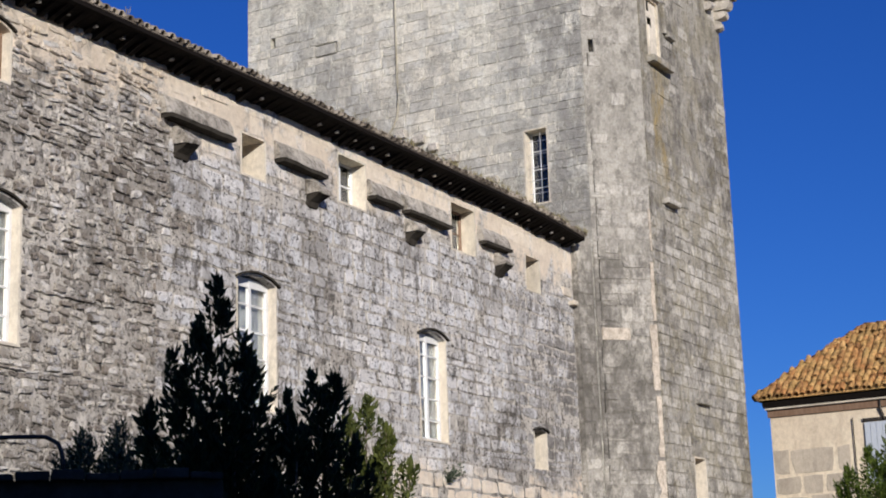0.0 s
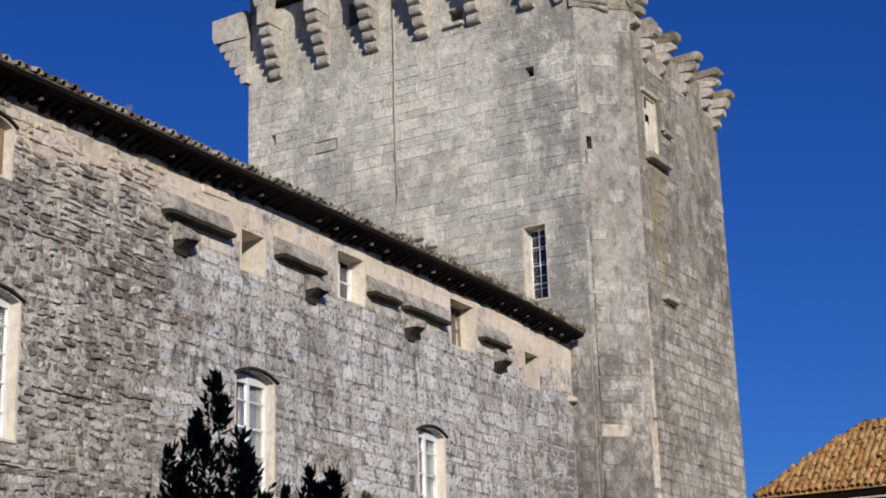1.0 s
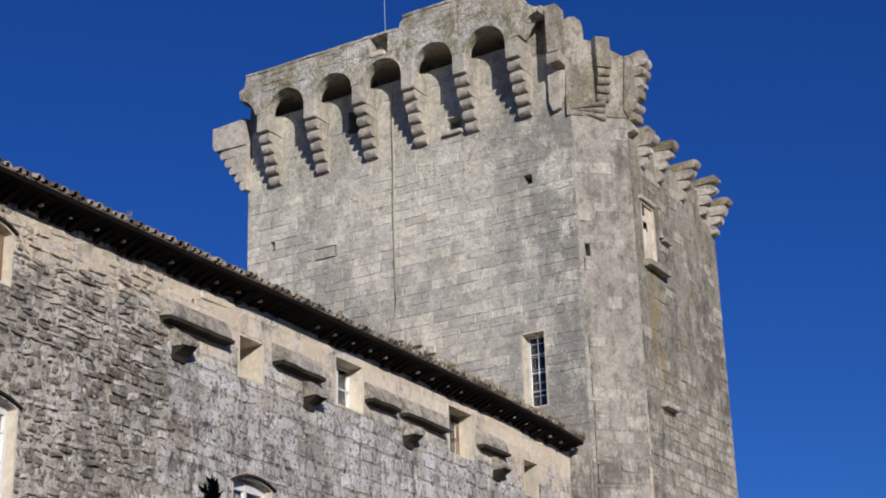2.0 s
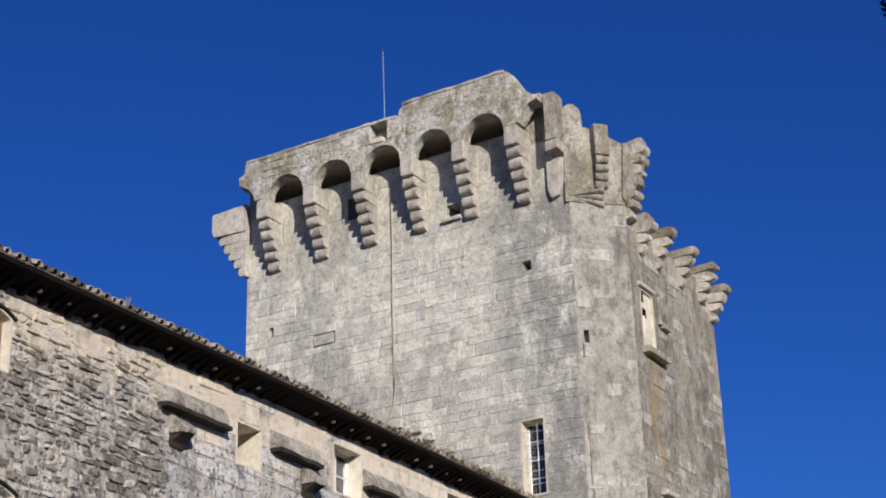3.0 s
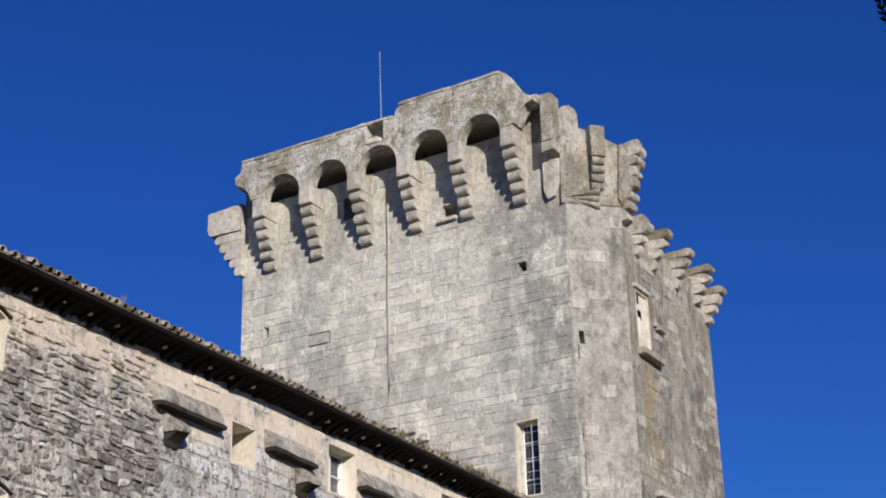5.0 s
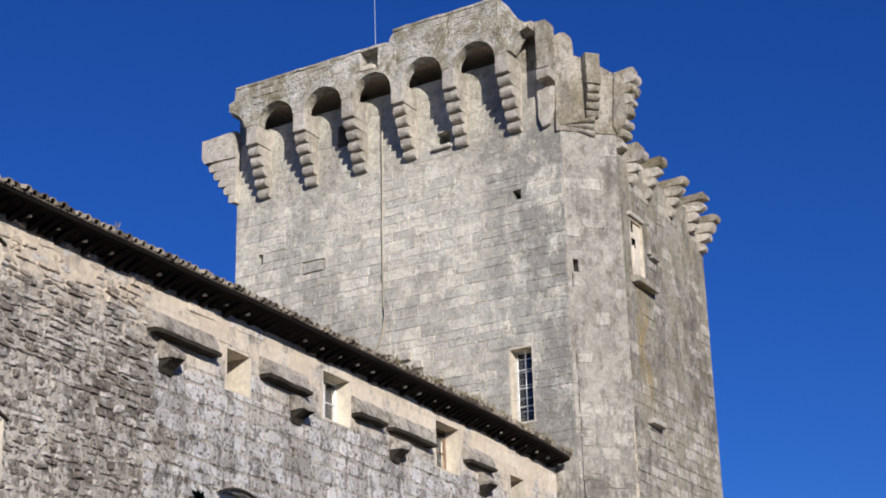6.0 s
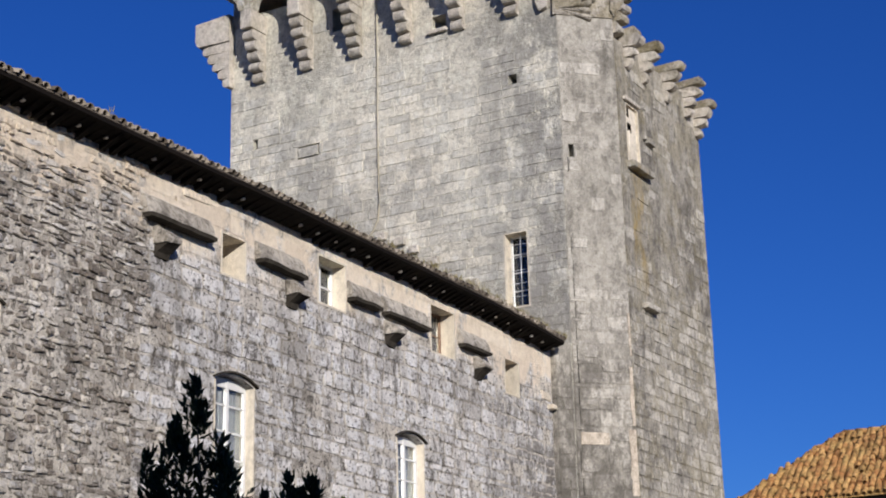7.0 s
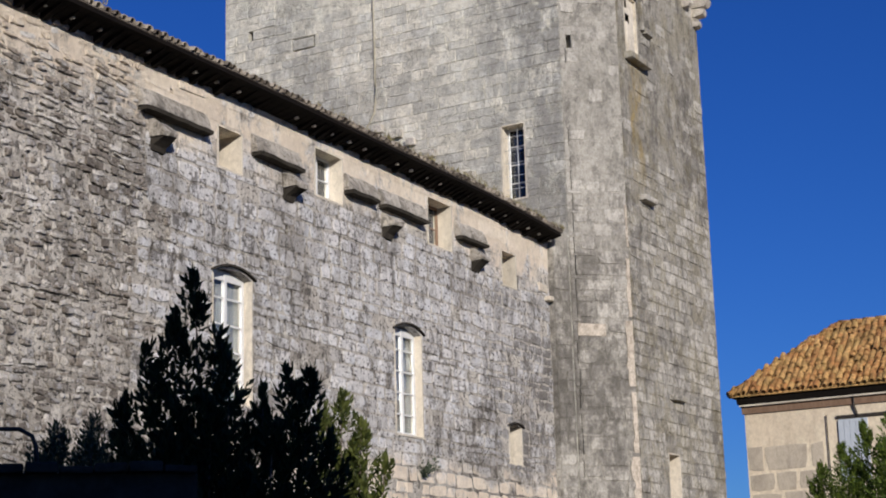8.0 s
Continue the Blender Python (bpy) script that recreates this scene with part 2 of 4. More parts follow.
CLOTH = plain_mat("pale_curtain_cloth", (0.2, 0.2, 0.2), (0.33, 0.33, 0.32), 0.9, scale=4, stretch=(8, 8, 0.3))
# for the panels added behind panes to hide the sunlit reveals
DARK_PANEL = plain_mat("added_dark_panel", (0.02, 0.022, 0.028), (0.04, 0.042, 0.05), 0.9)
IRON = plain_mat("dark_iron", (0.04, 0.037, 0.035), (0.09, 0.075, 0.06), 0.6, 0.7, 20)
STEEL = plain_mat("pale_steel", (0.5, 0.52, 0.55), (0.62, 0.64, 0.66), 0.4, 0.6, 20)
MAST_GREY = plain_mat("galvanised_mast", (0.24, 0.31, 0.4), (0.34, 0.41, 0.5), 0.6, 0.2, 20)
CABLE = plain_mat("weathered_cable_sheath", (0.34, 0.31, 0.23), (0.46, 0.42, 0.33), 0.7, scale=15)
BARK = plain_mat("grey_bark", (0.07, 0.055, 0.04), (0.16, 0.13, 0.1), 0.95, scale=16, stretch=(1, 1, 0.2), bump=0.02)
# laurel leaf with shade put into its colour, near black
SHADED_LAUREL = leaf_mat("shaded_laurel_leaf", (0.012, 0.02, 0.008), (0.03, 0.045, 0.014), 0.6)
# near-black stone: shade put into the colour of undersides and the garden wall
SHADE_STONE = plain_mat("shade_dark_stone", (0.025, 0.022, 0.018), (0.06, 0.052, 0.042), 0.95, scale=4, bump=0.02)
# lighter copy of the laurel leaf, coloured as if in the sun
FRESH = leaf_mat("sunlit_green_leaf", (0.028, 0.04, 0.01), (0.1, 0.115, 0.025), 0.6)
GARDEN = leaf_mat("garden_leaf", (0.025, 0.05, 0.008), (0.12, 0.165, 0.022), 0.6)
OLIVE = leaf_mat("grey_green_leaf", (0.05, 0.07, 0.042), (0.1, 0.125, 0.08), 0.7)
GRASS = leaf_mat("dry_roof_grass", (0.16, 0.14, 0.06), (0.34, 0.29, 0.15), 0.8)
EARTH = plain_mat("courtyard_gravel", (0.1, 0.085, 0.065), (0.18, 0.155, 0.12), 0.95, scale=3, bump=0.03)
DARK = plain_mat("bare_interior_plaster", (0.12, 0.11, 0.1), (0.18, 0.17, 0.15), 0.95)
GLASS = glass_mat()

# ---------------------------------------------------------------- building tools
BASE = {}
rng = random.Random(7)


def thing(name, base, label, category, kind="", group=""):
    ob = new(name)
    ob.matrix_basis = base
    ob.empty_display_size = 0.3
    BASE[ob] = base.copy()
    return tagged(ob, label, category, group, kind)


def mesh_of(name, bm, material):
    me = bpy.data.meshes.new(name)
    bm.normal_update()
    bm.to_mesh(me)
    bm.free()
    me.materials.append(material)
    return me


def part(name, bm, material, parent, label="", space=None, kind=""):
    """Links a bmesh, given in the coordinates of space, as one mesh under parent."""
    bm.transform(BASE[parent].inverted() @ (space if space is not None else BASE[parent]))
    ob = new(name, mesh_of(name, bm, material))
    ob.parent = parent
    BASE[ob] = BASE[parent]
    return tagged(ob, label, kind=kind)


def single(name, bm, material, label, category, kind="", group="", base=None):
    """A thing that is one mesh, given in world coordinates."""
    base = base or Matrix()
    bm.transform(base.inverted())
    ob = new(name, mesh_of(name, bm, material))
    ob.matrix_basis = base
    BASE[ob] = base.copy()
    return tagged(ob, label, category, group, kind)


def add_box(bm, x0, x1, y0, y1, z0, z1, bevel=0.0, wear=0.0):
    r = bmesh.ops.create_cube(bm, size=1.0)
    vs = r["verts"]
    for v in vs:
        v.co = Vector(((x0 + x1) / 2 + v.co.x * (x1 - x0), (y0 + y1) / 2 + v.co.y * (y1 - y0), (z0 + z1) / 2 + v.co.z * (z1 - z0)))
    if bevel:
        es = list({e for v in vs for e in v.link_edges})
        out = bmesh.ops.bevel(bm, geom=es, offset=bevel, segments=2, affect="EDGES", profile=0.6)
        vs = list({v for f in out["faces"] for v in f.verts} | {v for v in vs if v.is_valid})
    if wear:
        for v in vs:
            v.co += Vector(noise.noise_vector(v.co * 3.1)) * wear
    return vs


def box(x0, x1, y0, y1, z0, z1, bevel=0.0, wear=0.0):
    bm = bmesh.new()
    add_box(bm, x0, x1, y0, y1, z0, z1, bevel, wear)
    return bm


def prism(outline, y0, y1, bevel=0.0, wear=0.0, cuts=0):
    """An outline of (x, z) given thickness from y0 to y1."""
    bm = bmesh.new()
    front = [bm.verts.new((x, y0, z)) for x, z in outline]
    back = [bm.verts.new((x, y1, z)) for x, z in outline]
    n = len(outline)
    bm.faces.new(front)
    bm.faces.new(back[::-1])
    for i in range(n):
        bm.faces.new((front[i], back[i], back[(i + 1) % n], front[(i + 1) % n]))
    bmesh.ops.recalc_face_normals(bm, faces=bm.faces)
    if bevel:
        bmesh.ops.bevel(bm, geom=list(bm.edges), offset=bevel, segments=2, affect="EDGES", profile=0.6)
    if wear:
        for v in bm.verts:
            v.co += Vector(noise.noise_vector(v.co * 2.3)) * wear
    return bm


def face_space(origin, out):
    """Coordinates of a wall: x along it, y outwards, z up."""
    out = Vector(out).normalized()
    u = Vector((out.y, -out.x, 0))
    return Matrix.Translation(origin) @ Matrix((u, out, Vector((0, 0, 1)))).transposed().to_4x4()


def tube(points, radius, sides=8):
    """A bent round bar through the points."""
    bm = bmesh.new()
    rings = []
    for i, p in enumerate(points):
        p = Vector(p)
        a, b = Vector(points[max(0, i - 1)]), Vector(points[min(len(points) - 1, i + 1)])
        q = (b - a).to_track_quat("Z", "Y").to_matrix()
        rad = radius[i] if isinstance(radius, (list, tuple)) else radius
        rings.append([bm.verts.new(p + q @ Vector((math.cos(k * 2 * math.pi / sides) * rad, math.sin(k * 2 * math.pi / sides) * rad, 0))) for k in range(sides)])
    for r0, r1 in zip(rings, rings[1:]):
        for k in range(sides):
            bm.faces.new((r0[k], r0[(k + 1) % sides], r1[(k + 1) % sides], r1[k])).smooth = True
    bm.faces.new(rings[0][::-1])
    bm.faces.new(rings[-1])
    return bm


def minus(rects, hole):
    """The rectangles (u0, u1, z0, z1) with a hole cut out of them."""
    a, b, c, d = hole
    out = []
    for u0, u1, z0, z1 in rects:
        if u1 <= a or u0 >= b or z1 <= c or z0 >= d:
            out.append((u0, u1, z0, z1))
            continue
        if z0 < c:
            out.append((u0, u1, z0, c))
        if z1 > d:
            out.append((u0, u1, d, z1))
        lo, hi = max(z0, c), min(z1, d)
        if u0 < a:
            out.append((u0, a, lo, hi))
        if u1 > b:
            out.append((b, u1, lo, hi))
    return out


def courses(u0, u1, z0, z1, height, length, holes=(), seed=0):
    """Blocks laid in courses, as rectangles, cut round the holes."""
    r = random.Random(seed)
    out = []
    z = z0
    while z < z1 - 0.02:
        h = min(r.uniform(*height), z1 - z)
        if z1 - z - h < height[0] * 0.6:
            h = z1 - z
        u = u0
        while u < u1 - 0.02:
            w = r.uniform(*length)
            if u == u0:
                w *= r.uniform(0.4, 1.0)
            if u1 - u - w < length[0] * 0.6:
                w = u1 - u
            out.append((u, u + w, z, z + h))
            u += w
        z += h
    for hole in holes:
        out = minus(out, hole)
    return [q for q in out if q[1] - q[0] > 0.05 and q[3] - q[2] > 0.05]


BLOCKS = {}
RIM = ((-1, -1), (0, -1), (1, -1), (1, 0), (1, 1), (0, 1), (-1, 1), (-1, 0))


def block_shape(w, h, d, ragged, r, worn=0.007):
    """A block of irregular outline, its back at y = 0 and its worn face near y = d."""
    rim = []
    for sx, sz in RIM:
        pull = ragged * (1.4 if sx and sz else 0.7)
        rim.append((sx * w / 2 - sx * r.uniform(0, pull) + (0 if sx else r.uniform(-0.2, 0.2) * w), sz * h / 2 - sz * r.uniform(0, pull) + (0 if sz else r.uniform(-0.2, 0.2) * h)))
    inset = min(worn, 0.09 * h)
    vs = [(x, 0.0, z) for x, z in rim] + [(x, d * (0.94 if worn < 0.01 else 0.8), z) for x, z in rim]
    vs += [(x - math.copysign(inset, x), d * (r.uniform(0.97, 1.03) if worn < 0.01 else r.uniform(0.9, 1.08)), z - math.copysign(inset, z)) for x, z in rim]
    fs = [tuple(range(23, 15, -1))]
    for i in range(8):
        j = (i + 1) % 8
        fs += [(i, 8 + i, 8 + j, j), (8 + i, 16 + i, 16 + j, 8 + j)]
    return vs, fs


def block_mesh(material, variant, ragged=0.03):
    """One of a few shared blocks, 1 x 1 x 1, to be stretched to its size."""
    key = (material.name, variant)
    if key not in BLOCKS:
        vs, fs = block_shape(1.0, 1.0, 1.0, ragged, random.Random(variant * 17 + 3), 0.007 + 0.2 * max(0.0, ragged - 0.03))
        me = bpy.data.meshes.new("stone")
        me.from_pydata(vs, [], fs)
        me.materials.append(material)
        BLOCKS[key] = me
    return BLOCKS[key]


def bend(u, z, amount):
    """How far the courses of a rough wall wander at a place."""
    n = noise.noise_vector(Vector((u * 0.9, z * 1.3, 2.0))) + noise.noise_vector(Vector((u * 2.3, z * 3.1, 7.0))) * 0.5
    return n.x * amount, n.y * amount


def lay_stones(wall, space, rects, material, depth, near, singles=300, joint=0.012, rough=0.0, seed=0, name="stone", wander=0.0, ragged=0.02, proud=0.07, flush=0.0, chip=0.16, worn=0.007):
    """Lays blocks on a wall: those nearest to a place of the wall as parts, the rest joined."""
    r = random.Random(seed)
    rects = [q for q in rects if r.random() >= flush]
    rects = sorted(rects, key=lambda q: abs((q[0] + q[1]) / 2 - near[0]) + abs((q[2] + q[3]) / 2 - near[1]))
    to_wall = BASE[wall].inverted() @ space
    for u0, u1, z0, z1 in rects[:singles]:
        ob = new(name, block_mesh(material, r.randrange(8), max(0.015, chip * 0.5)))
        d = depth * r.uniform(1 - proud, 1 + proud)
        du, dz = bend((u0 + u1) / 2, (z0 + z1) / 2, wander)
        tilt = Matrix.Rotation(r.uniform(-rough, rough), 4, "Y")
        ob.parent = wall
        ob.matrix_basis = to_wall @ Matrix.Translation(((u0 + u1) / 2 + du, 0, (z0 + z1) / 2 + dz)) @ tilt @ Matrix.Diagonal((u1 - u0 - joint * r.uniform(0.3, 1.8), d, z1 - z0 - joint * r.uniform(0.3, 1.8), 1))
    rest = rects[singles:]
    if not rest:
        return
    verts, faces = [], []
    for u0, u1, z0, z1 in rest:
        n = len(verts)
        cu, cz, w, h = (u0 + u1) / 2, (z0 + z1) / 2, u1 - u0 - joint * r.uniform(0.3, 1.8), z1 - z0 - joint * r.uniform(0.3, 1.8)
        a = r.uniform(-rough, rough)
        ca, sa = math.cos(a), math.sin(a)
        vs, fs = block_shape(w, h, depth * r.uniform(1 - proud, 1 + proud), min(ragged, chip * h), r, worn)
        for x, y, z in vs:
            pu, pz = cu + x * ca - z * sa, cz + x * sa + z * ca
            du, dz = bend(pu, pz, wander)
            verts.append(to_wall @ Vector((pu + du, y, pz + dz)))
        faces += [tuple(n + q for q in f) for f in fs]
    me = bpy.data.meshes.new(name + "s")
    me.from_pydata(verts, [], faces)
    me.materials.append(material)
    ob = new("stonework", me)
    ob.parent = wall
    tagged(ob, kind="stuff")


def pierced(u0, u1, y0, y1, z0, z1, holes):
    """A thick wall with openings that go through it, as one closed mesh."""
    us = sorted({u0, u1} | {min(max(h[i], u0), u1) for h in holes for i in (0, 1)})
    zs = sorted({z0, z1} | {min(max(h[i], z0), z1) for h in holes for i in (2, 3)})
    solid = {}
    for i in range(len(us) - 1):
        for j in range(len(zs) - 1):
            cu, cz = (us[i] + us[i + 1]) / 2, (zs[j] + zs[j + 1]) / 2
            solid[i, j] = not any(h[0] < cu < h[1] and h[2] < cz < h[3] for h in holes)
    bm = bmesh.new()
    made = {}

    def at(i, j, y):
        if (i, j, y) not in made:
            made[i, j, y] = bm.verts.new((us[i], y, zs[j]))
        return made[i, j, y]

    for (i, j), full in solid.items():
        if not full:
            continue
        for y in (y0, y1):
            bm.faces.new([at(i, j, y), at(i + 1, j, y), at(i + 1, j + 1, y), at(i, j + 1, y)])
        for di, dj, a, c in ((-1, 0, (i, j), (i, j + 1)), (1, 0, (i + 1, j), (i + 1, j + 1)), (0, -1, (i, j), (i + 1, j)), (0, 1, (i, j + 1), (i + 1, j + 1))):
            if not solid.get((i + di, j + dj), False):
                bm.faces.new([at(*a, y0), at(*c, y0), at(*c, y1), at(*a, y1)])
    bmesh.ops.recalc_face_normals(bm, faces=bm.faces)
    return bm

# ---------------------------------------------------------------- ground and the added shade blocker
def ground_sheet():
    bm = bmesh.new()
    bmesh.ops.create_grid(bm, x_segments=60, y_segments=60, size=1500)
    for v in bm.verts:
        d = max(0.0, v.co.length - 120)
        v.co.z = 0.02 * noise.noise(v.co * 0.05) * min(d, 60)
    return bm


single("ground", ground_sheet(), EARTH, "pale gravel and dry earth of a castle courtyard", "ground", "structure")

# an unseen plain block added behind the viewer to throw shade over the courtyard
SHADER_BASE = Matrix.Translation((13.0, -7.6, 0)) @ Matrix.Rotation(radians(48.2), 4, "Z")
shade_house = thing("shade_blocker", SHADER_BASE, "unseen plain block added to shade the courtyard", "house", "structure")
part("wall", box(-13, 13, -4, 0, 0, 16.4), HOUSE_WALL, shade_house)

# ---------------------------------------------------------------- windows
def segment_arch(u0, u1, z_spring, rise, z_top, y0, y1):
    """The masonry over a flat arch: filled above, curved below."""
    n = 10
    arc = [(u0 + (u1 - u0) * i / n, z_spring + rise * (1 - (2 * i / n - 1) ** 2)) for i in range(n + 1)]
    return prism(arc + [(u1, z_top), (u0, z_top)], y0, y1)


def window(name, space, u0, u1, z0, z1, label, rise=0.0, recess=0.17, depth=0.62, rows=4, cols=2, paint=PAINT, frame_w=0.06, curtain=True, glazed=True, lip=-0.002, sill=False, slots=()):
    """A window in a wall: dressed jambs, head and sill, a casement with bars and panes."""
    base = space @ Matrix.Translation(((u0 + u1) / 2, 0, z0))
    win = thing(name, base, label, "window", "structure")
    put = lambda nm, bm, m, lb="", par=None: part(nm, bm, m, par or win, lb, space)
    t = 0.03
    put("jamb", box(u0 - 0.01, u0 + t, -depth, lip, z0, z1), DRESSED, "pale dressed limestone jamb")
    put("jamb", box(u1 - t, u1 + 0.01, -depth, lip, z0, z1), DRESSED, "pale dressed limestone jamb")
    put("sill", box(u0 - 0.01, u1 + 0.01, -depth, 0.02 if sill else -0.004, z0 - 0.02, z0 + 0.02), DRESSED, "worn limestone sill")
    if rise:
        n, wide = 10, (u1 - u0) / 2 + 0.05
        bow = [((u0 + u1) / 2 - wide + 2 * wide * i / n, z1 - rise + (rise + 0.02) * (1 - (2 * i / n - 1) ** 2)) for i in range(n + 1)]
        put("drip_mould", prism(bow + [(x, z + 0.035) for x, z in bow[::-1]], -0.03, 0.06, 0.0, 0.008), SHADE_STONE, "thin dark moulding over the arch")
        put("arch", segment_arch(u0 + t, u1 - t, z1 - rise, rise - 0.01, z1 + 0.01, -depth, lip), ASHLAR, "segmental limestone arch")
    else:
        put("lintel", box(u0 + t, u1 - t, -depth, lip, z1 - 0.03, z1 + 0.01), CREAM, "flat limestone lintel")
    if not glazed:
        put("back", pierced(u0 - 0.1, u1 + 0.1, -depth - (0.015 if slots else 0.1), -depth, z0 - 0.1, z1 + 0.1, slots), DRESSED, "walled-up back of the opening")
        return win
    a, b, c, d = u0 + t, u1 - t, z0 + 0.02, z1 - (rise * 0.35 if rise else 0.03)
    yb, yf = -recess - 0.06, -recess
    casement = put("casement", box(a, a + frame_w, yb, yf, c, d, 0.006), paint, "painted wooden casement frame")
    put("stile", box(b - frame_w, b, yb, yf, c, d, 0.006), paint, par=casement)
    put("rail", box(a, b, yb + 0.004, yf - 0.004, c, c + frame_w * 1.3, 0.006), paint, par=casement)
    put("rail", box(a, b, yb + 0.004, yf - 0.004, d - frame_w - rise * 0.75, d, 0.006), paint, par=casement)
    for i in range(1, cols):
        m = a + (b - a) * i / cols
        put("mullion", box(m - frame_w * 0.6, m + frame_w * 0.6, yb - 0.003, yf + 0.012, c, d, 0.006), paint, par=casement)
    for j in range(1, rows):
        z = c + (d - c) * j / rows
        put("glazing_bar", box(a, b, yb + 0.012, yf - 0.012, z - 0.014, z + 0.014, 0.003), paint, par=casement)
    for i in range(cols):
        for j in range(rows):
            p = put("pane", box(a + (b - a) * i / cols + 0.01, a + (b - a) * (i + 1) / cols - 0.01, yb + 0.026, yb + 0.032,
                                c + (d - c) * j / rows + 0.01, c + (d - c) * (j + 1) / rows - 0.01), GLASS, par=casement)
            p.visible_shadow = False
    if not curtain:
        # added panel: makes the room behind the glass look unlit
        put("blind", box(a, b, yb - 0.1, yb - 0.06, c, d), DARK_PANEL, "added dark panel that keeps the panes dark")
    if curtain:
        bm = bmesh.new()
        n = 26
        ya = yb - 0.06
        lo, hi = a + 0.02, a + (b - a) * 0.62
        top = [bm.verts.new((lo + (hi - lo) * i / n, ya + 0.018 * math.sin(i * 1.9), d - 0.02)) for i in range(n + 1)]
        bot = [bm.verts.new((lo + (hi - lo) * i / n, ya + 0.026 * math.sin(i * 1.9 + 0.3), c + 0.05)) for i in range(n + 1)]
        for i in range(n):
            bm.faces.new((top[i], top[i + 1], bot[i + 1], bot[i]))
        bmesh.ops.solidify(bm, geom=bm.faces[:], thickness=0.003)
        put("curtain", bm, CLOTH, "pale curtain drawn behind the panes")
    return win


# ---------------------------------------------------------------- the long wing
WING = Matrix.Translation((-18.0, 36.5, 0)) @ Matrix.Rotation(radians(2.0), 4, "Z")
FACADE = WING @ face_space((0, 0, 0), (1, 0, 0))
LENGTH, WING_END, RUBBLE_FROM = 33.0, 0.36, 16.25
WINDOWS = {
    "tall_right": (6.95, 8.1, 5.57, 7.88), "tall_left": (13.16, 14.35, 5.57, 7.98), "tall_far": (19.62, 20.8, 5.9, 8.1),
    "attic_far": (19.93, 20.9, 9.78, 10.72), "blind_left": (13.46, 14.22, 9.75, 10.53), "attic_left": (10.03, 11.06, 9.93, 10.91),
    "attic_right": (5.44, 6.55, 9.84, 10.92), "blind_right": (2.2, 2.98, 9.54, 10.4), "small": (2.23, 2.91, 5.35, 6.28),
}
HOLES = list(WINDOWS.values()) + [(11.98, 12.1, 8.95, 9.12), (15.5, 15.58, 10.72, 10.8)]
wing = thing("castle_wing", WING, "long weathered limestone castle wing with a tiled roof", "building")
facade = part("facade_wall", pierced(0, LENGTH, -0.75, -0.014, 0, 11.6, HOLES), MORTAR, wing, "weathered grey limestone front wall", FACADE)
part("rear_wall", box(0, LENGTH, -9.0, -8.4, 0, 11.5), MORTAR, wing, "", FACADE)
part("end_wall", box(LENGTH - 0.6, LENGTH, -8.4, -0.75, 0, 12.2), MORTAR, wing, "", FACADE)
part("inner_floor", box(0.05, LENGTH - 0.6, -8.4, -0.75, 4.3, 4.6), DARK, wing, "", FACADE)
part("attic_floor", box(0.05, LENGTH - 0.6, -8.4, -0.75, 8.7, 9.0), DARK, wing, "", FACADE)
part("partition", box(0.05, LENGTH - 0.6, -4.2, -4.0, 0.0, 12.4), DARK, wing, "", FACADE)

LEDGES = [(14.6, 16.46), (11.68, 13.2), (8.86, 10.0), (6.82, 8.65), (4.0, 5.3)]


def sweep(outline, u0, u1, bevel=0.0, wear=0.0):
    """An outline of (outwards, z) drawn along a wall from u0 to u1."""
    bm = prism(outline, u0, u1, bevel, wear)
    bm.transform(Matrix(((0, 1, 0, 0), (1, 0, 0, 0), (0, 0, 1, 0), (0, 0, 0, 1))))
    bmesh.ops.recalc_face_normals(bm, faces=bm.faces)
    return bm


def worn_sweep(outline, u0, u1, step=0.12, wear=0.02):
    """Like sweep, cut into slices so that its edges wander."""
    bm = bmesh.new()
    n = max(2, int((u1 - u0) / step))
    rows = []
    for i in range(n + 1):
        u = u0 + (u1 - u0) * i / n
        rows.append([bm.verts.new(Vector((u, y, z)) + Vector(noise.noise_vector(Vector((u * 2.7, y * 4, z * 4)))) * (wear if y > 0.01 else 0)) for y, z in outline])
    m = len(outline)
    for r0, r1 in zip(rows, rows[1:]):
        for k in range(m):
            bm.faces.new((r0[k], r0[(k + 1) % m], r1[(k + 1) % m], r1[k]))
    bm.faces.new(rows[0])
    bm.faces.new(rows[-1])
    bmesh.ops.recalc_face_normals(bm, faces=bm.faces)
    return bm


for a, b in LEDGES:
    ledge = part("ledge", worn_sweep([(-0.1, 10.26), (0.13, 10.26), (0.14, 10.34), (0.1, 10.46), (0.03, 10.6), (-0.1, 10.62)], a, b, wear=0.025), LEDGE, wing, "projecting grey stone ledge", FACADE)
    # dark slab paints the shade and shadow under the ledge
    part("slab", worn_sweep([(-0.1, 10.18), (0.2, 10.185), (0.22, 10.25), (0.13, 10.262), (-0.1, 10.262)], a + 0.03, b - 0.02, wear=0.025), SHADE_STONE, ledge, "slab coloured dark as the shade under the ledge", FACADE)
for u in (15.95, 12.0, 8.34, 4.38):
    stump = part("corbel", worn_sweep([(-0.1, 9.8), (0.3, 9.82), (0.33, 9.88), (0.24, 9.97), (0.08, 10.09), (-0.1, 10.12)], u - 0.2, u + 0.2, step=0.07, wear=0.05), LEDGE, wing, "broken stone corbel", FACADE)
    # the foot's dark colour stands for shade below the corbel
    part("corbel_foot", worn_sweep([(-0.1, 9.56), (0.03, 9.58), (0.08, 9.68), (0.2, 9.76), (0.29, 9.81), (-0.1, 9.81)], u - 0.17, u + 0.17, step=0.07, wear=0.04), SHADE_STONE, stump, "hollow underside coloured dark as its shade", FACADE)
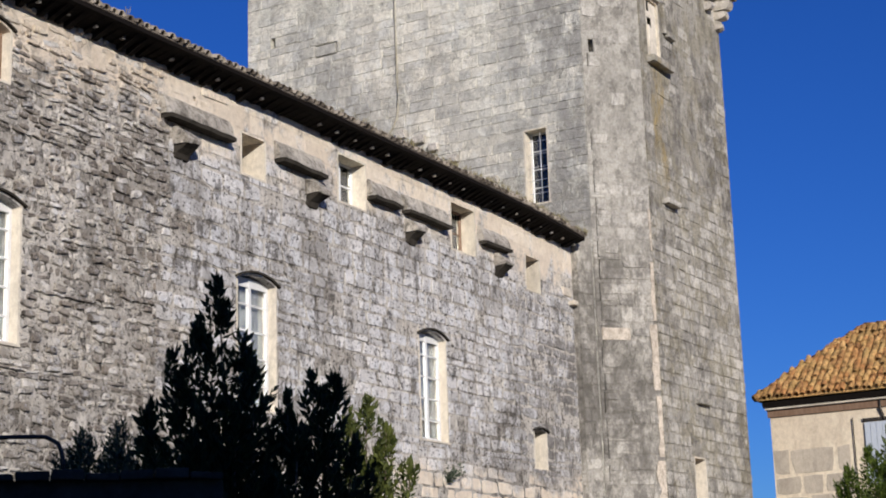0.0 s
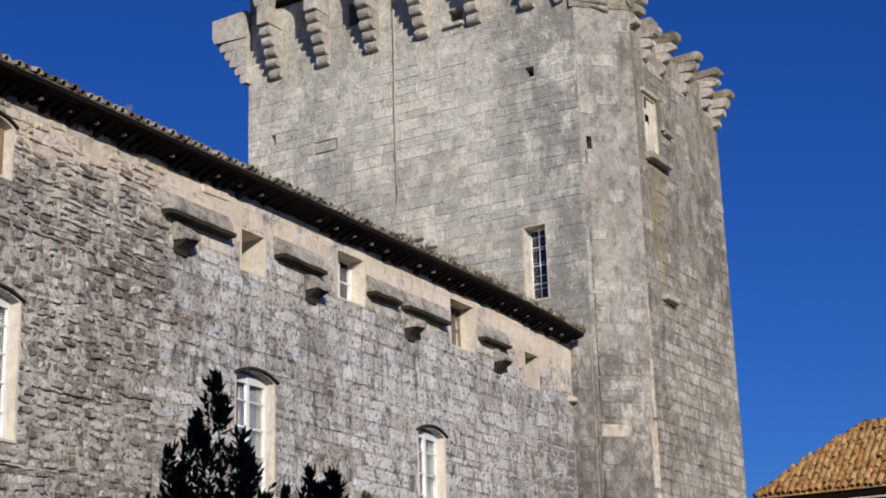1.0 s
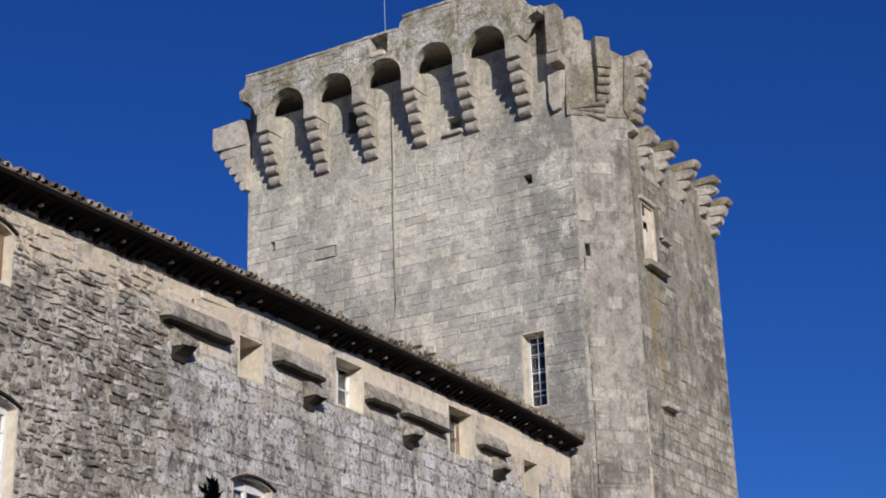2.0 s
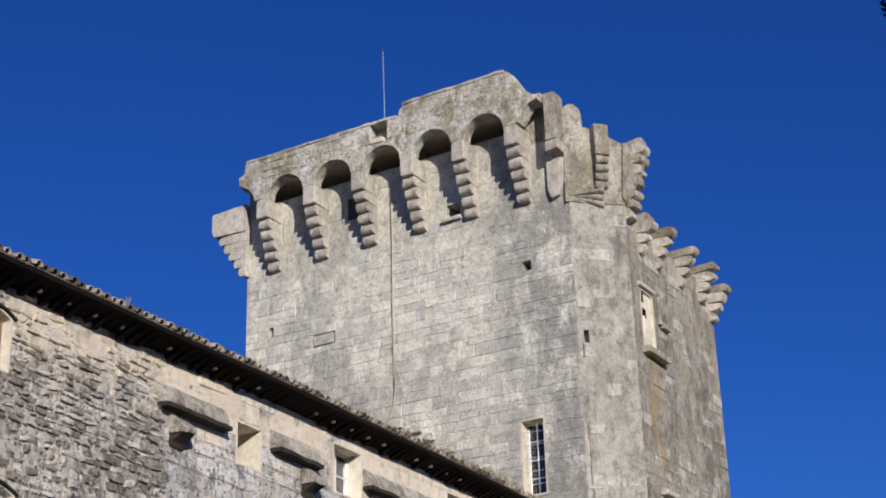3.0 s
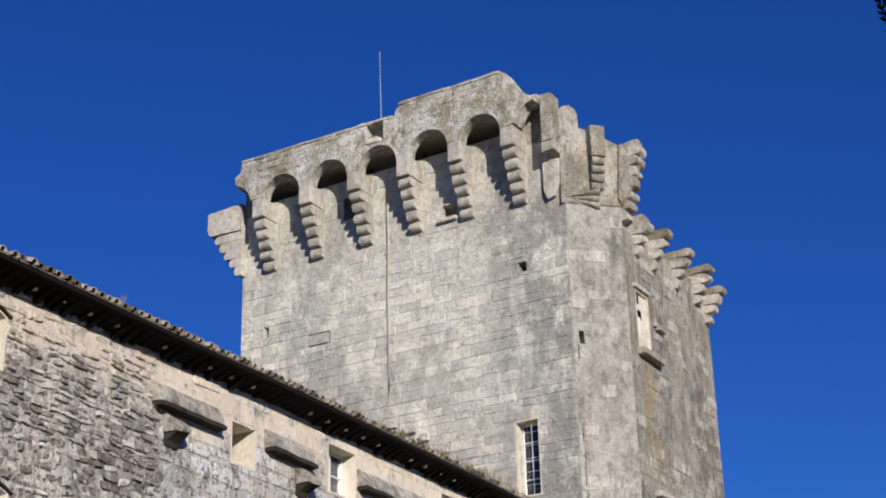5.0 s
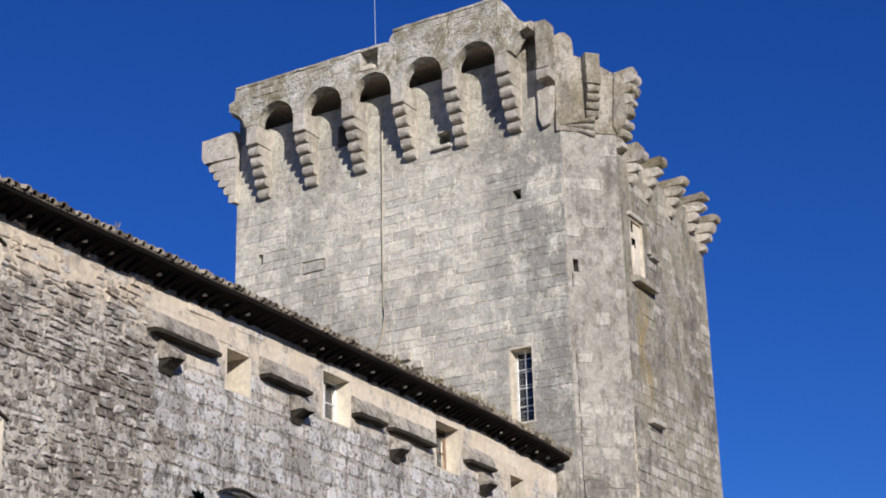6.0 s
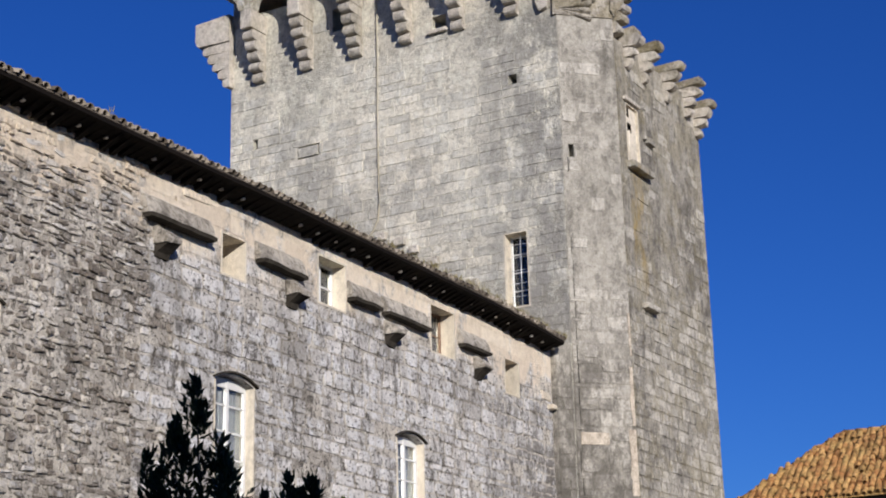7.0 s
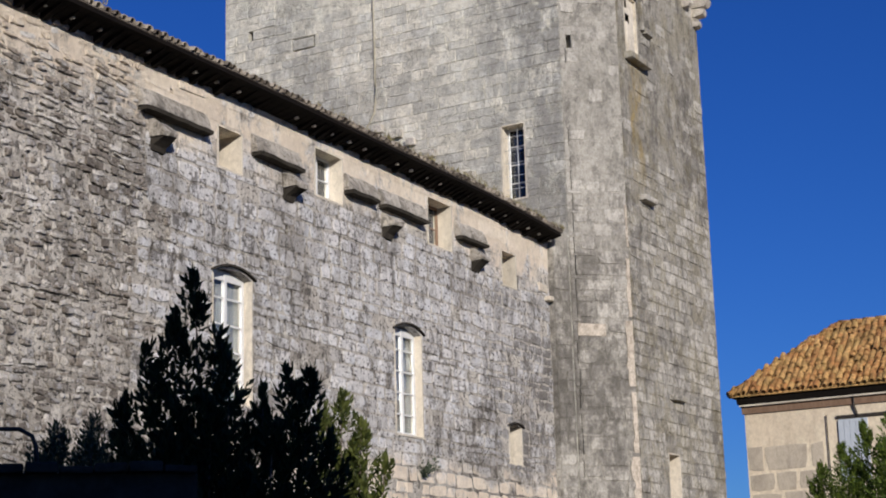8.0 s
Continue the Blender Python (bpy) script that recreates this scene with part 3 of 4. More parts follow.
part("corbel", box(0.42, 0.66, -0.1, 0.16, 9.52, 9.64, 0.02, 0.02), CREAM, wing, "small projecting stone", FACADE)
for a, b, z in ((14.6, 15.35, 11.0), (0.5, 1.0, 9.85)):
    part("patch", box(a, b, -0.06, 0.03, z - 0.12, z + 0.08, 0.03, 0.03), CREAM, wing, "", FACADE)

window("window_1", FACADE, *WINDOWS["tall_right"], "tall white French window under a segmental stone arch", rise=0.14, rows=5, sill=True)
window("window_2", FACADE, *WINDOWS["tall_left"], "tall white French window behind the laurel", rise=0.14, rows=5, sill=True)
window("window_3", FACADE, *WINDOWS["tall_far"], "tall white French window in the rubble wall", rise=0.14, rows=5, sill=True)
for tall in [o for o in scene.objects if o.name in ("window_1", "window_2", "window_3")]:
    tagged(tall, group="tall windows of the wing")
window("window_4", FACADE, *WINDOWS["attic_far"], "small arched attic window with a brown wooden frame", rise=0.14, rows=2, paint=OAK_AND_SHADE, curtain=False)
window("window_5", FACADE, *WINDOWS["attic_left"], "small white attic window in a deep stone recess", rows=2, recess=0.3, curtain=False, frame_w=0.045)
window("window_6", FACADE, *WINDOWS["attic_right"], "small brown attic window in a deep stone recess", rows=2, recess=0.34, paint=OAK_AND_SHADE, curtain=False, frame_w=0.05)
window("window_7", FACADE, *WINDOWS["blind_left"], "walled-up attic opening with pale stone sides", glazed=False)
window("window_8", FACADE, *WINDOWS["blind_right"], "walled-up narrow attic opening with pale stone sides", glazed=False)
window("window_9", FACADE, *WINDOWS["small"], "small deep window low in the grey wall", rise=0.06, rows=2, cols=1, recess=0.4, curtain=False)


# roof of the wing: eaves boards, rafters, hollow tiles
PITCH = math.radians(17)


def canal_tile(u, y, z, radius, length, slope, jitter=0.0, r=rng):
    """Corners and faces of one hollow tile that runs down along +y."""
    vs, fs = [], []
    k = 5
    for end in (0, 1):
        rad = radius * (0.86 if end == 0 else 1.0)
        yy = y - length * (1 - end) * math.cos(slope)
        zz = z + length * (1 - end) * math.sin(slope) + (0.018 if end else 0)
        for shell in (0, 0.016):
            for i in range(k + 1):
                a = math.pi * i / k
                vs.append((u + math.cos(a) * (rad - shell), yy, zz + math.sin(a) * (rad - shell)))
    n = k + 1
    for i in range(k):
        fs += [(i, i + 1, 2 * n + i + 1, 2 * n + i), (n + i, 3 * n + i, 3 * n + i + 1, n + i + 1), (2 * n + i, 2 * n + i + 1, 3 * n + i + 1, 3 * n + i)]
    return vs, fs


def tile_mesh(material, radius=0.088, length=0.46, slope=PITCH, name="tile"):
    vs, fs = canal_tile(0, 0, 0, radius, length, slope)
    me = bpy.data.meshes.new(name)
    me.from_pydata(vs, [], fs)
    me.materials.append(material)
    for p in me.polygons:
        p.use_smooth = True
    return me


def droop(u):
    """The eaves sag towards the tower."""
    return -0.2 * max(0.0, 1 - u / 5.0) ** 1.5 - 0.06 * max(0.0, (u - 13) / 7)


def eaves_sweep(outline, u0, u1, step, wear=0.0):
    bm = worn_sweep(outline, u0, u1, step, wear)
    for v in bm.verts:
        if v.co.y > -1.2:
            v.co.z += droop(v.co.x)
    return bm


REACH = 0.56
roof = part("roof", eaves_sweep([(REACH - 0.04, 11.34), (REACH - 0.04, 11.37), (-4.5, 12.91), (-4.5, 12.82)], 0.6, LENGTH, 0.5, 0.012), TILE, wing, "low-pitched roof of old hollow clay tiles", FACADE)
part("rear_slope", sweep([(-4.5, 12.89), (-4.5, 12.8), (-9.4, 11.3), (-9.4, 11.39)], -0.05, LENGTH), TILE, wing, "", FACADE)
part("soffit", eaves_sweep([(REACH - 0.05, 11.27), (REACH - 0.05, 11.335), (-0.8, 11.735), (-0.2, 11.15), (0.03, 11.15)], 0.62, LENGTH, 0.5), SHADE_TIMBER, wing, "boarded eaves coloured black as their shade", FACADE)
for i in range(105):
    u = 0.72 + i * 0.21 + rng.uniform(-0.03, 0.03)
    # uneven black rib ends draw the ragged lower edge of the eaves' shade
    low = rng.uniform(0.0, 0.13) ** 1.3 * 1.6
    rib = part("eaves_rib", eaves_sweep([(0.44, 11.25), (0.44, 11.28), (0.0, 11.17), (0.0, 11.15 - low), (0.05, 11.14 - low)], u - 0.05, u + 0.05, 0.05), SHADE_TIMBER, wing, "", FACADE)
    if i % 3 == 0 and rng.random() < 0.75:
        part("stud", eaves_sweep([(0.2, 11.15), (0.27, 11.15), (0.275, 11.18), (0.27, 11.205), (0.2, 11.2)], u - 0.024, u + 0.024, 0.05), LEDGE, rib, "pale mortar plug", FACADE)
edge_tile = tile_mesh(TILE)
to_wing = BASE[roof].inverted() @ FACADE
verts, faces = [], []
for i in range(int(LENGTH / 0.2)):
    u = 0.66 + 0.2 * i
    for j in range(15):
        y = REACH - j * 0.34 + rng.uniform(-0.04, 0.04)
        z = 11.35 + (REACH - 0.04 - y) * math.tan(PITCH) * 0.995 + rng.uniform(0, 0.025) + droop(u) * max(0.0, 1 - j / 5)
        if j == 0 and u < 23:
            ob = new("tile", edge_tile)
            ob.parent = roof
            ob.matrix_basis = to_wing @ Matrix.Translation((u + rng.uniform(-0.02, 0.02), y, z)) @ Matrix.Rotation(rng.uniform(-0.1, 0.1), 4, "Z") @ Matrix.Rotation(rng.uniform(-0.07, 0.07), 4, "X")
        else:
            vs, fs = canal_tile(u + rng.uniform(-0.012, 0.012), y, z, 0.088, 0.46, PITCH)
            faces += [tuple(len(verts) + q for q in f) for f in fs]
            verts += [to_wing @ Vector(v) for v in vs]
me = bpy.data.meshes.new("tiles")
me.from_pydata(verts, [], faces)
me.materials.append(TILE)
tiles = new("tiles", me)
tiles.parent = roof
tagged(tiles, kind="stuff")

# ---------------------------------------------------------------- the tower
TOWER_BASE = Matrix.Translation((-22.4, 40.0, 0))
tower = thing("castle_tower", TOWER_BASE, "tall square limestone tower with a ruined corbelled parapet", "tower")
FRONT = face_space((0, 36.5, 0), (0, -1, 0))          # along: -x
SIDE = face_space((-16.43, 0, 0), (1, 0, 0))          # along: -y
CORNER = face_space((-17.55, 36.5, 0), (1, -1, 0))    # along: away from the right-hand edge
FRONT_HOLES = [(18.68, 19.38, 12.43, 14.45), (18.82, 19.08, 18.58, 18.86), (27.4, 27.56, 18.5, 18.8), (24.1, 24.75, 21.55, 22.25), (20.95, 21.4, 20.75, 21.15), (25.22, 25.98, 17.86, 18.24)]
SIDE_HOLES = [(-38.95, -38.15, 16.42, 18.05), (-40.2, -39.45, 3.6, 5.95)]
CORNER_HOLES = [(-0.3, -0.16, 16.25, 16.6)]
crack = random.Random(12)
for i in range(20):
    z, u = 5.2 + 0.56 * i, -0.12 + crack.uniform(-0.025, 0.025)
    if crack.random() < 0.85:
        CORNER_HOLES.append((u - crack.uniform(0.006, 0.016), u + crack.uniform(0.004, 0.01), z, z + crack.uniform(0.4, 0.56)))
front = part("front_wall", pierced(17.565, 28.4, -1.05, -0.01, 0, 22.5, FRONT_HOLES), TOWER_MORTAR, tower, "pale grey coursed limestone wall", FRONT)
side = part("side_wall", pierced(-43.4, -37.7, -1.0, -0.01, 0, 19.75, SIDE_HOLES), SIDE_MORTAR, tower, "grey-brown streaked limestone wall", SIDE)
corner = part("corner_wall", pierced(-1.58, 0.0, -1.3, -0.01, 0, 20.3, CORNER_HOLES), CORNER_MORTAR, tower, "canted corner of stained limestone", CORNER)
plan = bmesh.new()
rim = [(17.58, -0.02), (18.06, -0.02), (18.06, 0.34), (17.86, 0.34)]
foot, head = ([plan.verts.new((u, y, z)) for u, y in rim] for z in (0.0, 11.28))
for q in (foot, head, *((foot[i], foot[i - 1], head[i - 1], head[i]) for i in range(4))):
    plan.faces.new(q)
bmesh.ops.recalc_face_normals(plan, faces=plan.faces)
strip = part("corner_strip", plan, CORNER_MORTAR, tower, "narrow stone strip between tower and wing", FRONT)
part("strip_cap", box(17.78, 18.2, -0.02, 0.4, 11.29, 11.4, 0.025, 0.02), LEDGE, tower, "worn flat cap stone", FRONT)
part("upper_wall", box(18.76, 28.09, -1.05, -0.012, 22.5, 22.82), TOWER_MORTAR, tower, "shaded wall behind the arches", FRONT)
for u, z, w in ((23.1, 15.05, 0.3), (22.55, 14.8, 0.4), (22.1, 14.5, 0.3), (21.5, 14.08, 0.34), (20.3, 13.27, 0.3)):
    part("flashing_stone", box(u - w / 2, u + w / 2, -0.02, 0.13, z - 0.12, z + 0.1, 0.03, 0.04), CORBEL, tower, "rough stone over the roof's edge", FRONT)
part("left_wall", box(27.4, 28.4, -6.9, -1.05, 0, 20.6), TOWER, tower, "", FRONT)
part("rear_wall", box(17.5, 27.4, -6.9, -5.9, 0, 19.7), TOWER_SIDE, tower, "", FRONT)
part("roof_deck", box(17.6, 27.4, -5.9, -1.05, 19.2, 19.5), MORTAR, tower, "", FRONT)
part("rampart_back", box(18.6, 28.3, -1.5, -1.2, 22.3, 23.5), DARK, tower, "", FRONT)
part("rampart_end", box(28.1, 28.35, -1.2, 0.0, 22.5, 23.5), CORBEL, tower, "", FRONT)
part("wall_walk", box(18.0, 28.3, -1.5, 0.5, 23.32, 23.5), MORTAR, tower, "", FRONT)
for hole in FRONT_HOLES[3:]:
    part("niche_back", box(hole[0] - 0.1, hole[1] + 0.1, -1.2, -1.06, hole[2] - 0.1, hole[3] + 0.1), DARK, tower, "", FRONT)
part("loose_block", box(25.27, 25.95, -0.5, 0.004, 17.9, 18.2, 0.012, 0.012), TOWER, tower, "loose block with open joints", FRONT)
part("string_stone", box(20.9, 21.5, 0.0, 0.12, 20.62, 20.74, 0.03, 0.02), CORBEL, tower, "", FRONT)

# machicolation of the front: stepped corbels and arches under the parapet
CENTRES = [27.3, 25.6, 23.9, 22.22, 20.52, 18.84]
SPRING, CROWN_Z = 22.62, 23.2


def stepped_corbel(u, z0, space, steps, rise, reach, half, head, top, material=CORBEL):
    """A corbel of rounded courses, each reaching further than the one below."""
    body = part("corbel", box(u - half, u + half, -0.1, reach[-1], z0 + steps * rise, top, 0.03, 0.02), material, tower, head, space)
    for i in range(steps):
        p = reach[i]
        outline = [(-0.1, z0 + i * rise)] + [(p - 0.13 + 0.13 * math.cos(q), z0 + (i + 0.5) * rise + (rise / 2 - 0.006) * math.sin(q)) for q in (-1.5, -1.0, -0.5, 0.0, 0.5, 1.0, 1.5)] + [(-0.1, z0 + (i + 1) * rise - 0.006)]
        part("corbel_step", worn_sweep(outline, u - half + 0.01 + rng.uniform(0, 0.02), u + half - 0.01, 0.1, 0.035), material, body, "", space)
    return body


for u in CENTRES:
    stepped_corbel(u, 20.53, FRONT, 5, 0.3, [0.2, 0.33, 0.46, 0.58, 0.7, 0.79], 0.2, "stepped corbel of rounded limestone courses", SPRING)


def arch_bay(a, b, top0, top1, y0=0.42, y1=0.8, half=0.2):
    """The parapet between two corbels, with the arch that carries it."""
    n = 12
    mid, w = (a + b) / 2, (b - a) / 2 - half
    arc = [(mid - w * math.cos(math.pi * i / n), SPRING + (CROWN_Z - SPRING) * math.sin(math.pi * i / n)) for i in range(n + 1)]
    m = 6
    ups = [(b - (b - a) * i / m, top1 + (top0 - top1) * i / m + rng.uniform(-0.03, 0.02)) for i in range(m + 1)]
    return prism([(a, SPRING)] + arc + [(b, SPRING)] + ups, y0, y1, 0.0, 0.02)


bays = []
for k, (b, a) in enumerate(zip(CENTRES, CENTRES[1:])):
    top = (23.95, 23.95, 23.34, 24.3, 24.3)[k]
    bays.append((part("parapet_arch", arch_bay(a, b, top, top), CROWN, tower, "parapet bay on a round stone arch", FRONT), a, b, top))
part("parapet_end", prism([(27.3, SPRING), (27.55, SPRING), (27.62, 22.85), (27.8, 23.1), (28.12, 23.28), (28.16, 23.55), (27.95, 23.62), (27.9, 23.97), (27.3, 23.95)], 0.42, 0.8, 0.0, 0.03), CROWN, tower, "", FRONT)
part("parapet_end", prism([(18.84, SPRING), (18.84, 24.3), (18.75, 24.22), (18.6, 23.95), (18.42, 23.62), (18.15, 23.4), (17.98, 23.3), (17.98, 23.2), (18.25, 23.12), (18.4, 22.95), (18.52, SPRING + 0.1), (18.56, SPRING)], 0.35, 0.8, 0.0, 0.03), CROWN, tower, "broken end of the parapet", FRONT)
part("parapet_step", prism([(22.0, 23.9), (22.0, 24.3), (22.3, 24.32), (22.34, 24.22), (22.42, 24.16), (22.46, 23.9)], 0.42, 0.79, 0.0, 0.03), CROWN, tower, "", FRONT)
for a, b in ((23.42, 23.9), (22.22, 22.84)):
    part("parapet_block", box(a, b, 0.42, 0.8, 23.33, 23.95, 0.02, 0.02), CROWN, tower, "", FRONT)
part("hole_back", box(22.7, 23.5, 0.2, 0.415, 23.3, 23.94), CROWN, tower, "", FRONT)
part("loose_stone", box(22.95, 23.4, 0.36, 0.84, 23.3, 23.47, 0.05, 0.06), DRESSED, tower, "pale broken stone over the arch", FRONT)
part("coping", worn_sweep([(0.4, 23.94), (0.83, 23.94), (0.82, 24.02), (0.42, 24.03)], 22.5, 27.9, 0.2, 0.04), CROWN, tower, "lichened coping stones", FRONT)
part("coping", worn_sweep([(0.4, 24.29), (0.83, 24.29), (0.82, 24.37), (0.42, 24.38)], 18.95, 22.3, 0.2, 0.04), CROWN, tower, "lichened coping stones", FRONT)

# ruined corner above the canted wall
part("merlon", box(17.6, 17.92, -0.02, 0.5, 22.0, 23.42, 0.025, 0.035), TURRET_STONE, tower, "upright broken merlon", FRONT)
part("merlon_block", box(17.58, 17.96, -0.02, 0.48, 21.7, 21.99, 0.03, 0.03), CORBEL, tower, "", FRONT)
part("merlon_foot", prism([(17.66, 20.9), (17.8, 20.5), (18.02, 20.45), (18.12, 20.7), (18.12, 21.6), (17.62, 21.6)], 0.0, 0.13, 0.02, 0.03), CORBEL, tower, "pale stone foot of the merlon", FRONT)
part("back_wall", prism([(17.5, 22.3), (18.75, 22.3), (18.75, 23.4), (18.3, 23.36), (18.0, 23.25), (17.7, 23.0), (17.5, 22.95)], -0.9, 0.0, 0.0, 0.03), TURRET_STONE, tower, "", FRONT)
TURRET = [(0.1, 20.28), (0.1, 22.2), (0.08, 23.08), (-0.1, 23.2), (-0.25, 23.22), (-0.42, 23.1), (-0.48, 22.95), (-0.49, 22.55), (-0.78, 22.52), (-1.0, 22.4), (-1.26, 22.28), (-1.57, 22.14), (-1.62, 21.2), (-1.6, 20.28)]
part("turret_wall", prism(TURRET[::-1], -0.7, 0.03, 0.0, 0.04), TURRET_STONE, tower, "broken wall of the corner turret", CORNER)
JUT = [(-1.5, 20.5), (-1.56, 22.12), (-1.8, 22.2), (-2.05, 22.36), (-2.2, 22.38), (-2.3, 22.2), (-2.26, 21.7), (-2.1, 21.2), (-1.85, 20.7), (-1.62, 20.3)]
part("turret_corner", prism(JUT[::-1], -0.5, 0.1, 0.03, 0.05), TURRET_STONE, tower, "jutting broken corner of the turret", CORNER)
part("turret_slab", box(-1.12, -0.7, 0.05, 0.36, 21.6, 22.52, 0.03, 0.035), TURRET_STONE, tower, "upright broken slab", CORNER)
for i in range(4):
    z, p = 20.68 + 0.23 * i, 0.17 + 0.06 * i
    arc = [(p - 0.1 + 0.1 * math.cos(q), z + 0.11 + 0.108 * math.sin(q)) for q in (-1.5, -0.9, -0.3, 0.3, 0.9, 1.5)]
    part("turret_corbel", worn_sweep([(-0.1, z)] + arc + [(-0.1, z + 0.22)], -1.08, -0.72, 0.09, 0.03), TURRET_STONE, tower, "rounded corbel stone", CORNER)
for i in range(3):
    z, p = 20.14 + 0.2 * i, 0.1 + 0.055 * i
    arc = [(p - 0.09 + 0.09 * math.cos(q), z + 0.09 + 0.088 * math.sin(q)) for q in (-1.5, -0.7, 0.0, 0.7, 1.5)]
    bm = worn_sweep([(-0.2, z)] + arc + [(-0.2, z + 0.18)], -0.95, 0.0, 0.08, 0.025)
    for v in bm.verts:
        f = min(1.0, max(0.12, -v.co.x / 0.9))
        v.co.z = 20.42 + (v.co.z - 20.42) * f
        if v.co.y > 0:
            v.co.y *= f ** 0.7
    part("turret_moulding", bm, TURRET_STONE, tower, "curved moulding under the turret", CORNER)
for i in range(7):
    z, p = 19.95 + 0.31 * i, 0.13 + 0.085 * i
    off = rng.uniform(-0.06, 0.06)
    arc = [(p - 0.12 + (0.12 + off * 0.4) * math.cos(q), z + 0.15 + 0.14 * math.sin(q)) for q in (-1.5, -0.8, 0.0, 0.8, 1.5)]
    part("turret_corbel", worn_sweep([(-0.3, z)] + arc + [(-0.3, z + 0.3)], -38.2 + off, -37.75, 0.08, 0.06), LICHEN if i % 2 else CORBEL, tower, "rounded corbel stone", SIDE)
part("pale_block", box(-0.86, -0.12, -0.02, 0.018, 8.7, 9.01, 0.01, 0.005), PALE_MORTAR, tower, "pale replaced block", CORNER)

# stumps of the corbels on the side, and the lone corbel on the other flank
for y, z0 in ((38.35, 19.1), (39.42, 19.02), (41.0, 19.0), (42.5, 19.02), (43.24, 18.62)):
    body = None
    for i in range(3):
        z, p = z0 + 0.29 * i, 0.2 + 0.15 * i
        arc = [(p - 0.13 + 0.13 * math.cos(q), z + 0.145 + 0.14 * math.sin(q)) for q in (-1.5, -0.9, -0.3, 0.3, 0.9, 1.5)]
        bm = worn_sweep([(-0.2, z)] + arc + [(-0.2, z + 0.285)], -y - 0.12 - 0.02 * i, -y + 0.12 + 0.02 * i, 0.06, 0.08)
        if body is None:
            body = part("corbel_stump", bm, CORBEL, tower, "broken corbel with a lichened slab on top", SIDE)
        else:
            part("corbel_step", bm, CORBEL, body, "", SIDE)
    z, p = z0 + 0.87, 0.64 if y > 39 else 0.42
    arc = [(p - 0.11 + 0.11 * math.cos(q), z + 0.11 + 0.11 * math.sin(q)) for q in (-1.4, -0.7, 0.0, 0.7, 1.4)]
    part("corbel_slab", worn_sweep([(-0.4, z)] + arc + [(-0.4, z + 0.2)], -y - 0.17, -y + 0.17, 0.06, 0.07), LICHEN, body, "", SIDE)
LEFT = face_space((-28.4, 0, 0), (-1, 0, 0))          # along: +y
lone = part("flank_corbel", worn_sweep([(-0.1, 22.05), (1.08, 22.1), (1.16, 22.3), (1.18, 22.85), (-0.1, 22.92)], 36.22, 36.95, 0.1, 0.03), CORBEL, tower, "long projecting corbel in profile", LEFT)
for i in range(5):
    z, p = 20.6 + 0.29 * i, 0.16 + 0.19 * i
    arc = [(p - 0.12 + 0.12 * math.cos(q), z + 0.145 + 0.14 * math.sin(q)) for q in (-1.5, -0.8, 0.0, 0.8, 1.5)]
    part("corbel_step", worn_sweep([(-0.1, z)] + arc + [(-0.1, z + 0.285)], 36.26, 36.92, 0.1, 0.035), CORBEL, lone, "", LEFT)

# openings of the tower
window("window_10", FRONT, *FRONT_HOLES[0], "tall barred window with a white frame in the tower", rows=4, cols=1, recess=0.32, curtain=False, frame_w=0.05)
grille = thing("window_grille", FRONT @ Matrix.Translation((19.03, -0.15, 12.45)), "thin pale iron bars across the tower window", "grille")
part("upright_bar", tube([(18.98, -0.16, 12.42), (18.98, -0.16, 14.44)], 0.014, 6), STEEL, grille, "", FRONT)
for k in range(5):
    z = 12.75 + 0.35 * k
    part("cross_bar", tube([(18.69, -0.16, z), (19.37, -0.16, z)], 0.008, 6), STEEL, grille, "", FRONT)
window("window_11", SIDE, *SIDE_HOLES[0], "narrow gothic opening with pale sides high in the tower", glazed=False, depth=0.07, slots=[(-38.62, -38.26, 17.3, 17.56), (-38.5, -38.24, 17.72, 18.0), (-38.44, -38.36, 16.5, 17.3)])
part("colonnette", tube([(-38.3, -0.03, 16.44), (-38.3, -0.03, 17.28)], 0.045, 10), DRESSED, tower, "slim pale stone shaft", SIDE)
part("sill_stone", box(-39.35, -38.02, -0.02, 0.22, 16.18, 16.36, 0.04, 0.04), TOWER_SIDE, tower, "projecting sill", SIDE)
part("hood_stone", box(-39.3, -39.18, -0.02, 0.1, 17.3, 18.2, 0.02, 0.02), TOWER_SIDE, tower, "", SIDE)
part("hood_stone", box(-39.75, -39.31, -0.02, 0.14, 17.22, 17.4, 0.03, 0.02), TOWER_SIDE, tower, "", SIDE)
part("hood_stone", box(-38.95, -38.0, -0.02, 0.1, 18.08, 18.2, 0.03, 0.02), CORBEL, tower, "", SIDE)
window("window_12", SIDE, *SIDE_HOLES[1], "narrow doorway-like opening low in the tower", glazed=False, depth=0.7)
part("stub_stone", box(-39.25, -38.45, -0.02, 0.2, 12.4, 12.56, 0.03, 0.03), TOWER_SIDE, tower, "projecting stub of stone", SIDE)
part("stub_stone", box(-40.6, -39.8, -0.02, 0.16, 7.35, 7.5, 0.03, 0.03), TOWER_SIDE, tower, "projecting stub of stone", SIDE)
